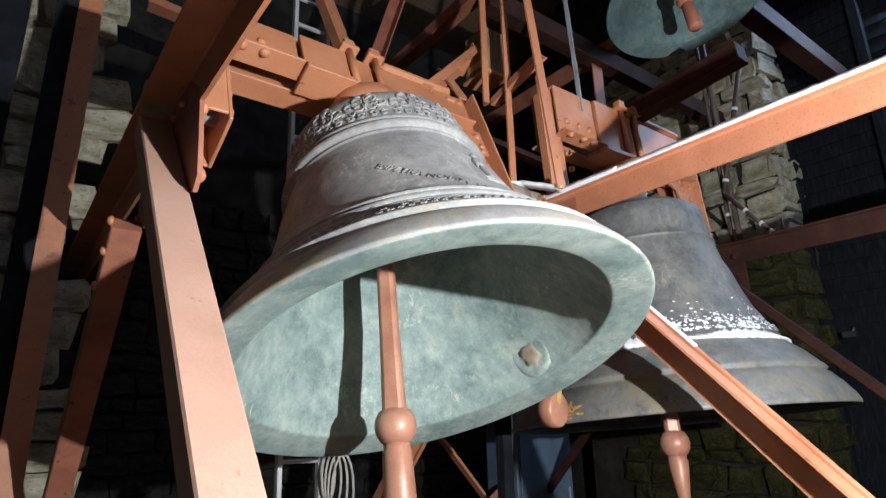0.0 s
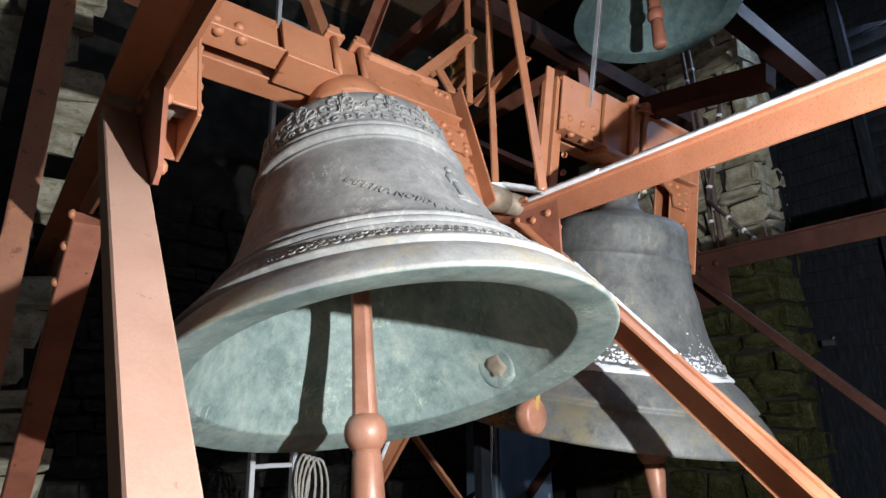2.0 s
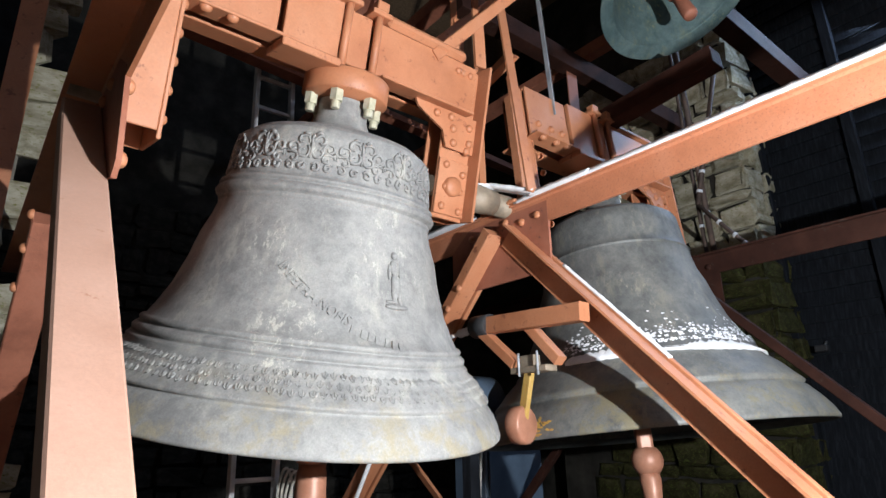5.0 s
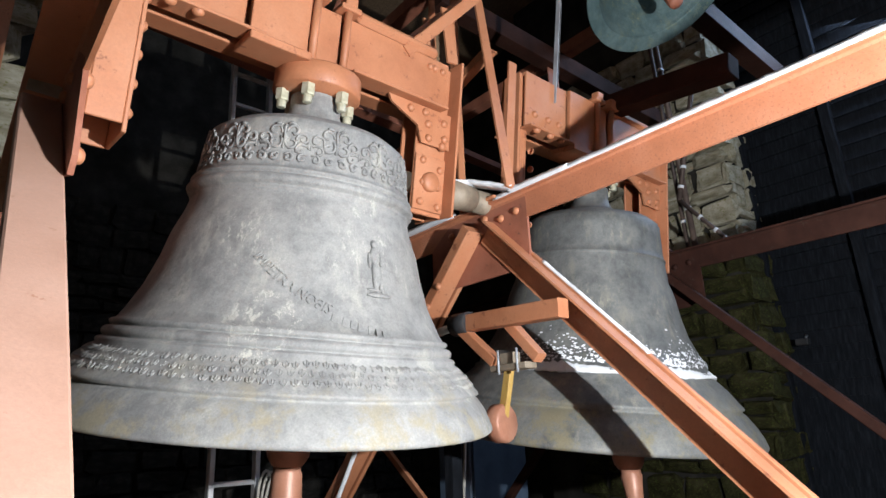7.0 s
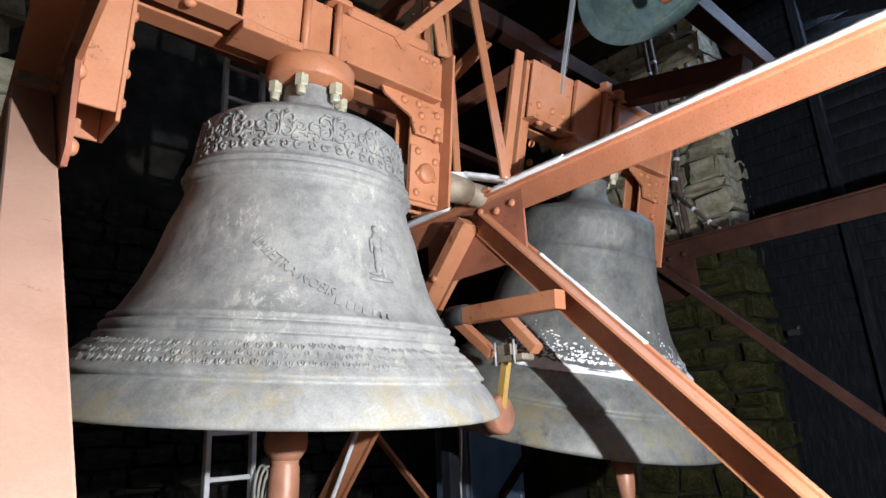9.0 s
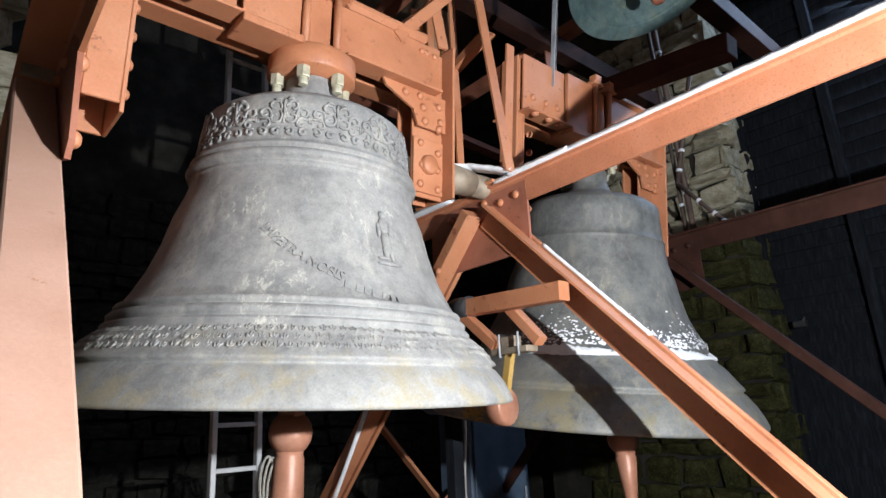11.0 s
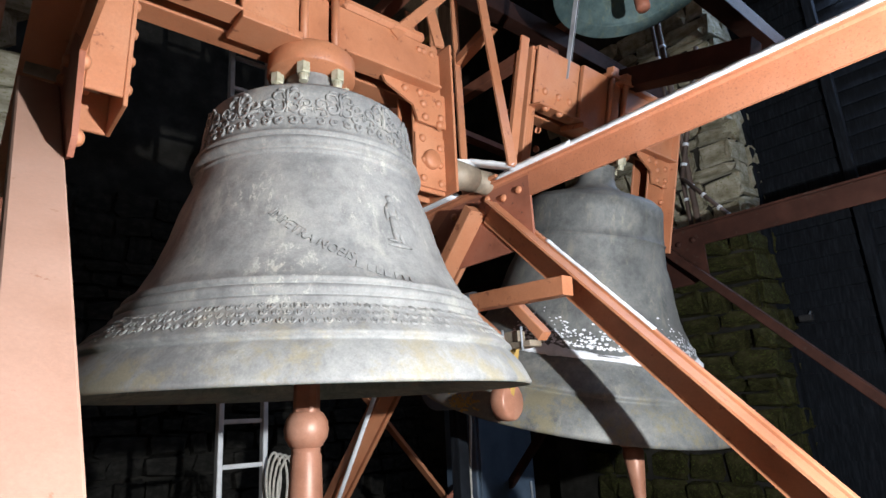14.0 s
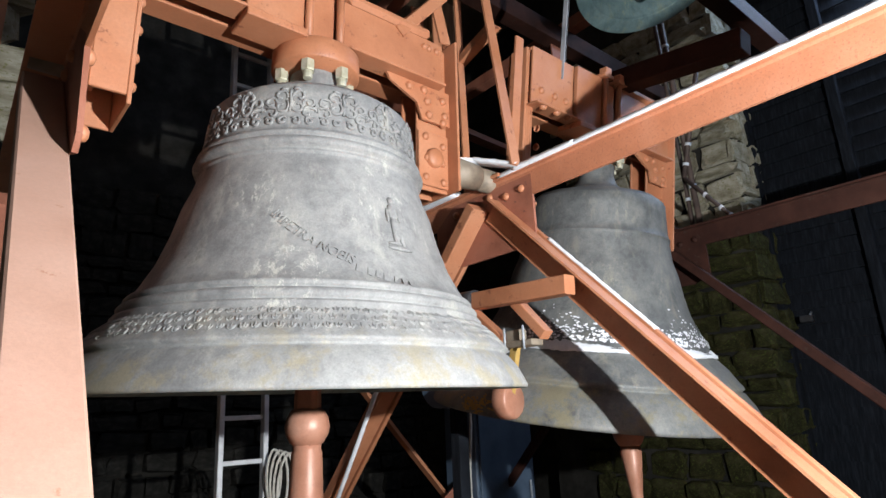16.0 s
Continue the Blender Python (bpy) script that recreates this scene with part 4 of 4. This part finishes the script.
flex = thing("white_cable", "thin white cable hanging at the cabinet", "cable")
bm = bmesh.new()
pts = [Vector((2.22 + 0.02 * math.sin(k), 1.62, -0.9 - 0.17 * k)) for k in range(11)]
tube(bm, pts, 0.012, 6)
part("run", bm, ROPE, flex)

# ---- pipes on the far wall and a small flood lamp ----
PIPE = grained("dark_pipe", (0.05, 0.035, 0.03), (0.09, 0.06, 0.05), (0.13, 0.09, 0.07), 8, 90, 0.6)
for k, (p, q, r) in enumerate((((4.0, 0.42, TOP_Z), (4.05, 0.3, 0.3), 0.028), ((4.05, 0.5, TOP_Z), (4.12, 0.4, 0.2), 0.02), ((4.1, 0.05, 2.2), (4.0, 0.36, 0.9), 0.024), ((4.0, 0.36, 0.9), (4.06, -0.1, 0.28), 0.02))):
    pipe = thing("cable_pipe", "dark pipe with white clips at the far pier", "pipe", None, "pipes at the far pier")
    bm = bmesh.new()
    rod(bm, p, q, r, None, 10)
    part("tube", bm, PIPE, pipe)
    for t in (0.35, 0.6, 0.75, 0.9):
        bm = bmesh.new()
        c = Vector(p).lerp(Vector(q), t)
        d = (Vector(q) - Vector(p)).normalized()
        rod(bm, c - d * 0.014, c + d * 0.014, r * 1.25, None, 10)
        part("clip", bm, DUST, pipe, "white clip")
flood = thing("flood_lamp", "small unlit grey flood lamp on the louvres", "lamp", pose(5.5, 0.05, -0.4))
bm = bmesh.new()
block(bm, -0.08, 0.0, -0.06, 0.06, -0.035, 0.035, 0.01)
part("housing", bm, BLACK, flood)
bm = bmesh.new()
rod(bm, (0, 0, 0), (0.12, 0, 0.08), 0.012, None, 8)
part("bracket", bm, GREY, flood)

# ---- louvres on the far wall ----
louvre = thing("louvre_panel", "dark blue-grey boarded louvre panel of the tower opening", "louvre", None, "", "structure")
bm = bmesh.new()
for k in range(46):
    z = FLOOR_Z + 0.1 + k * 0.165
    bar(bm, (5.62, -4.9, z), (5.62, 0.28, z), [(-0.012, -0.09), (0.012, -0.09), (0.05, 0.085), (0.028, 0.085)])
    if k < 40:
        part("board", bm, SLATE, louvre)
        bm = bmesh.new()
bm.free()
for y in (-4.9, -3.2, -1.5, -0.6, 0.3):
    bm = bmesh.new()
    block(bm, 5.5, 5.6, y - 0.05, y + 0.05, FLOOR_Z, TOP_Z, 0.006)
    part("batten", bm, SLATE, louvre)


# ---- stones, last ----
def stone_mesh(seed, mat):
    rng = random.Random(seed)
    bm = bmesh.new()
    bmesh.ops.create_cube(bm, size=1)
    bmesh.ops.bevel(bm, geom=list(bm.edges), offset=0.12, segments=1, affect="EDGES")
    for v in bm.verts:
        v.co += Vector((rng.uniform(-0.1, 0.1), rng.uniform(-0.2, 0.2), rng.uniform(-0.12, 0.12)))
    me = bpy.data.meshes.new("stone")
    bm.to_mesh(me)
    bm.free()
    me.materials.append(mat)
    return me


STONES = [stone_mesh(k, STONE) for k in range(9)]
MOSSY_SHADE_STONES = [stone_mesh(k, MOSSY_SHADE) for k in range(9)]
DARK_STONES = [stone_mesh(k, DARK_STONE) for k in range(9)]


def lay(parent, along, origin, u0, u1, z0, z1, depth, seed, limit, kinds=STONES):
    """Courses of rubble on a wall; along: the wall's axis."""
    rng = random.Random(seed)
    z, n = z0, 0
    while z < z1:
        h = rng.uniform(0.1, 0.3)
        u = u0 + rng.uniform(-0.1, 0.0)
        while u < u1 and n < limit:
            w = rng.uniform(0.2, 0.52)
            ob = new("stone", rng.choice(kinds))
            ob.parent = parent
            c = (u + w / 2, origin, z + h / 2) if along == "x" else (origin, u + w / 2, z + h / 2)
            ob.location = c
            ob.rotation_euler = (0, rng.uniform(-0.12, 0.12) if along == "x" else 0,  (0 if along == "x" else math.pi / 2) + rng.uniform(-0.12, 0.12))
            ob.scale = (w - rng.uniform(0.0, 0.04), depth * rng.uniform(0.6, 1.9), h - rng.uniform(0.0, 0.04))
            u += w
            n += 1
        z += h


near_pier = solid("wall_near_pier", -3.2, -1.15, 2.25, 5.19, FLOOR_Z, TOP_Z, MORTAR, "pale rubble stone pier at the rear", "wall")
lay(near_pier, "x", 2.25, -2.6, -1.2, -1.6, 3.6, 0.12, 9, 130)
lay(wall_back, "x", 5.2, -1.2, 4.6, -2.4, 3.0, 0.12, 5, 300, DARK_STONES)
pier = solid("wall_pier", 5.15, 5.69, 0.32, 3.19, FLOOR_Z, TOP_Z, DARK_STONE, "rubble stone pier beside the louvres", "wall")
lay(pier, "y", 5.15, 0.3, 2.4, -2.2, 0.56, 0.12, 6, 120, MOSSY_SHADE_STONES)
lay(pier, "y", 5.15, 0.3, 2.4, 0.66, 3.4, 0.12, 6, 110)
lay(pier, "x", 0.32, 5.15, 5.7, -2.2, 0.56, 0.1, 7, 34, MOSSY_SHADE_STONES)
lay(pier, "x", 0.32, 5.15, 5.7, 0.66, 3.2, 0.1, 7, 38)


# ---- motion ----
def swing_1(t):
    """Degrees by which the great bell leans, mouth away from the viewer."""
    w = 2 * math.pi * t / 2.11025
    ks = (0, 3, 6, 9, 12.5, 16)
    a = float(np.interp(t, ks, (-24.39, -21.91, -17.35, -13.49, -8.88, -5.9)))
    b = float(np.interp(t, ks, (-10.97, -4.63, 0.7, 4.39, 6.97, 9.23)))
    return a * math.cos(w) + b * math.sin(w) + 1.44


def swing_2(t):
    w = 2 * math.pi * t / 2.47046
    ks = (0, 6, 16)
    return float(np.interp(t, ks, (-8.26, -6.76, -7.64))) * math.cos(w) + float(np.interp(t, ks, (-11.16, -9.47, -8.49))) * math.sin(w) + 3.42


def swing_3(t):
    w = 2 * math.pi * t / 1.848
    return -7.67 * math.cos(w) + 21.84 * math.sin(w) - 5.6


def hang_1(t):
    return 0.25 * swing_1(t + 0.25) + float(np.interp(t, (0, 3, 8, 12, 16), (-1.5, -1.8, 0.5, 2.2, 2.0)))


def hang_2(t):
    return 0.1 * swing_2(t + 0.3) - 3.0


def motions():
    times = [k * 0.1 for k in range(161)]
    walk(bell_1, [(t, pose(0, 0, AXIS_Z, swing_1(t))) for t in times])
    walk(clap_1, [(t, pose(XC, 0, -0.03, hang_1(t) - swing_1(t))) for t in times])
    walk(bell_2, [(t, pose(0, 0, AXIS_Z, swing_2(t))) for t in times])
    walk(clap_2, [(t, pose(X2, 0, 0.05, hang_2(t) - swing_2(t))) for t in times])
    walk(bell_3, [(t, pose(*UP, swing_3(t))) for t in times])
    walk(clap_3, [(t, pose(0, 0, -0.02, -0.2 * swing_3(t))) for t in times])


motions()
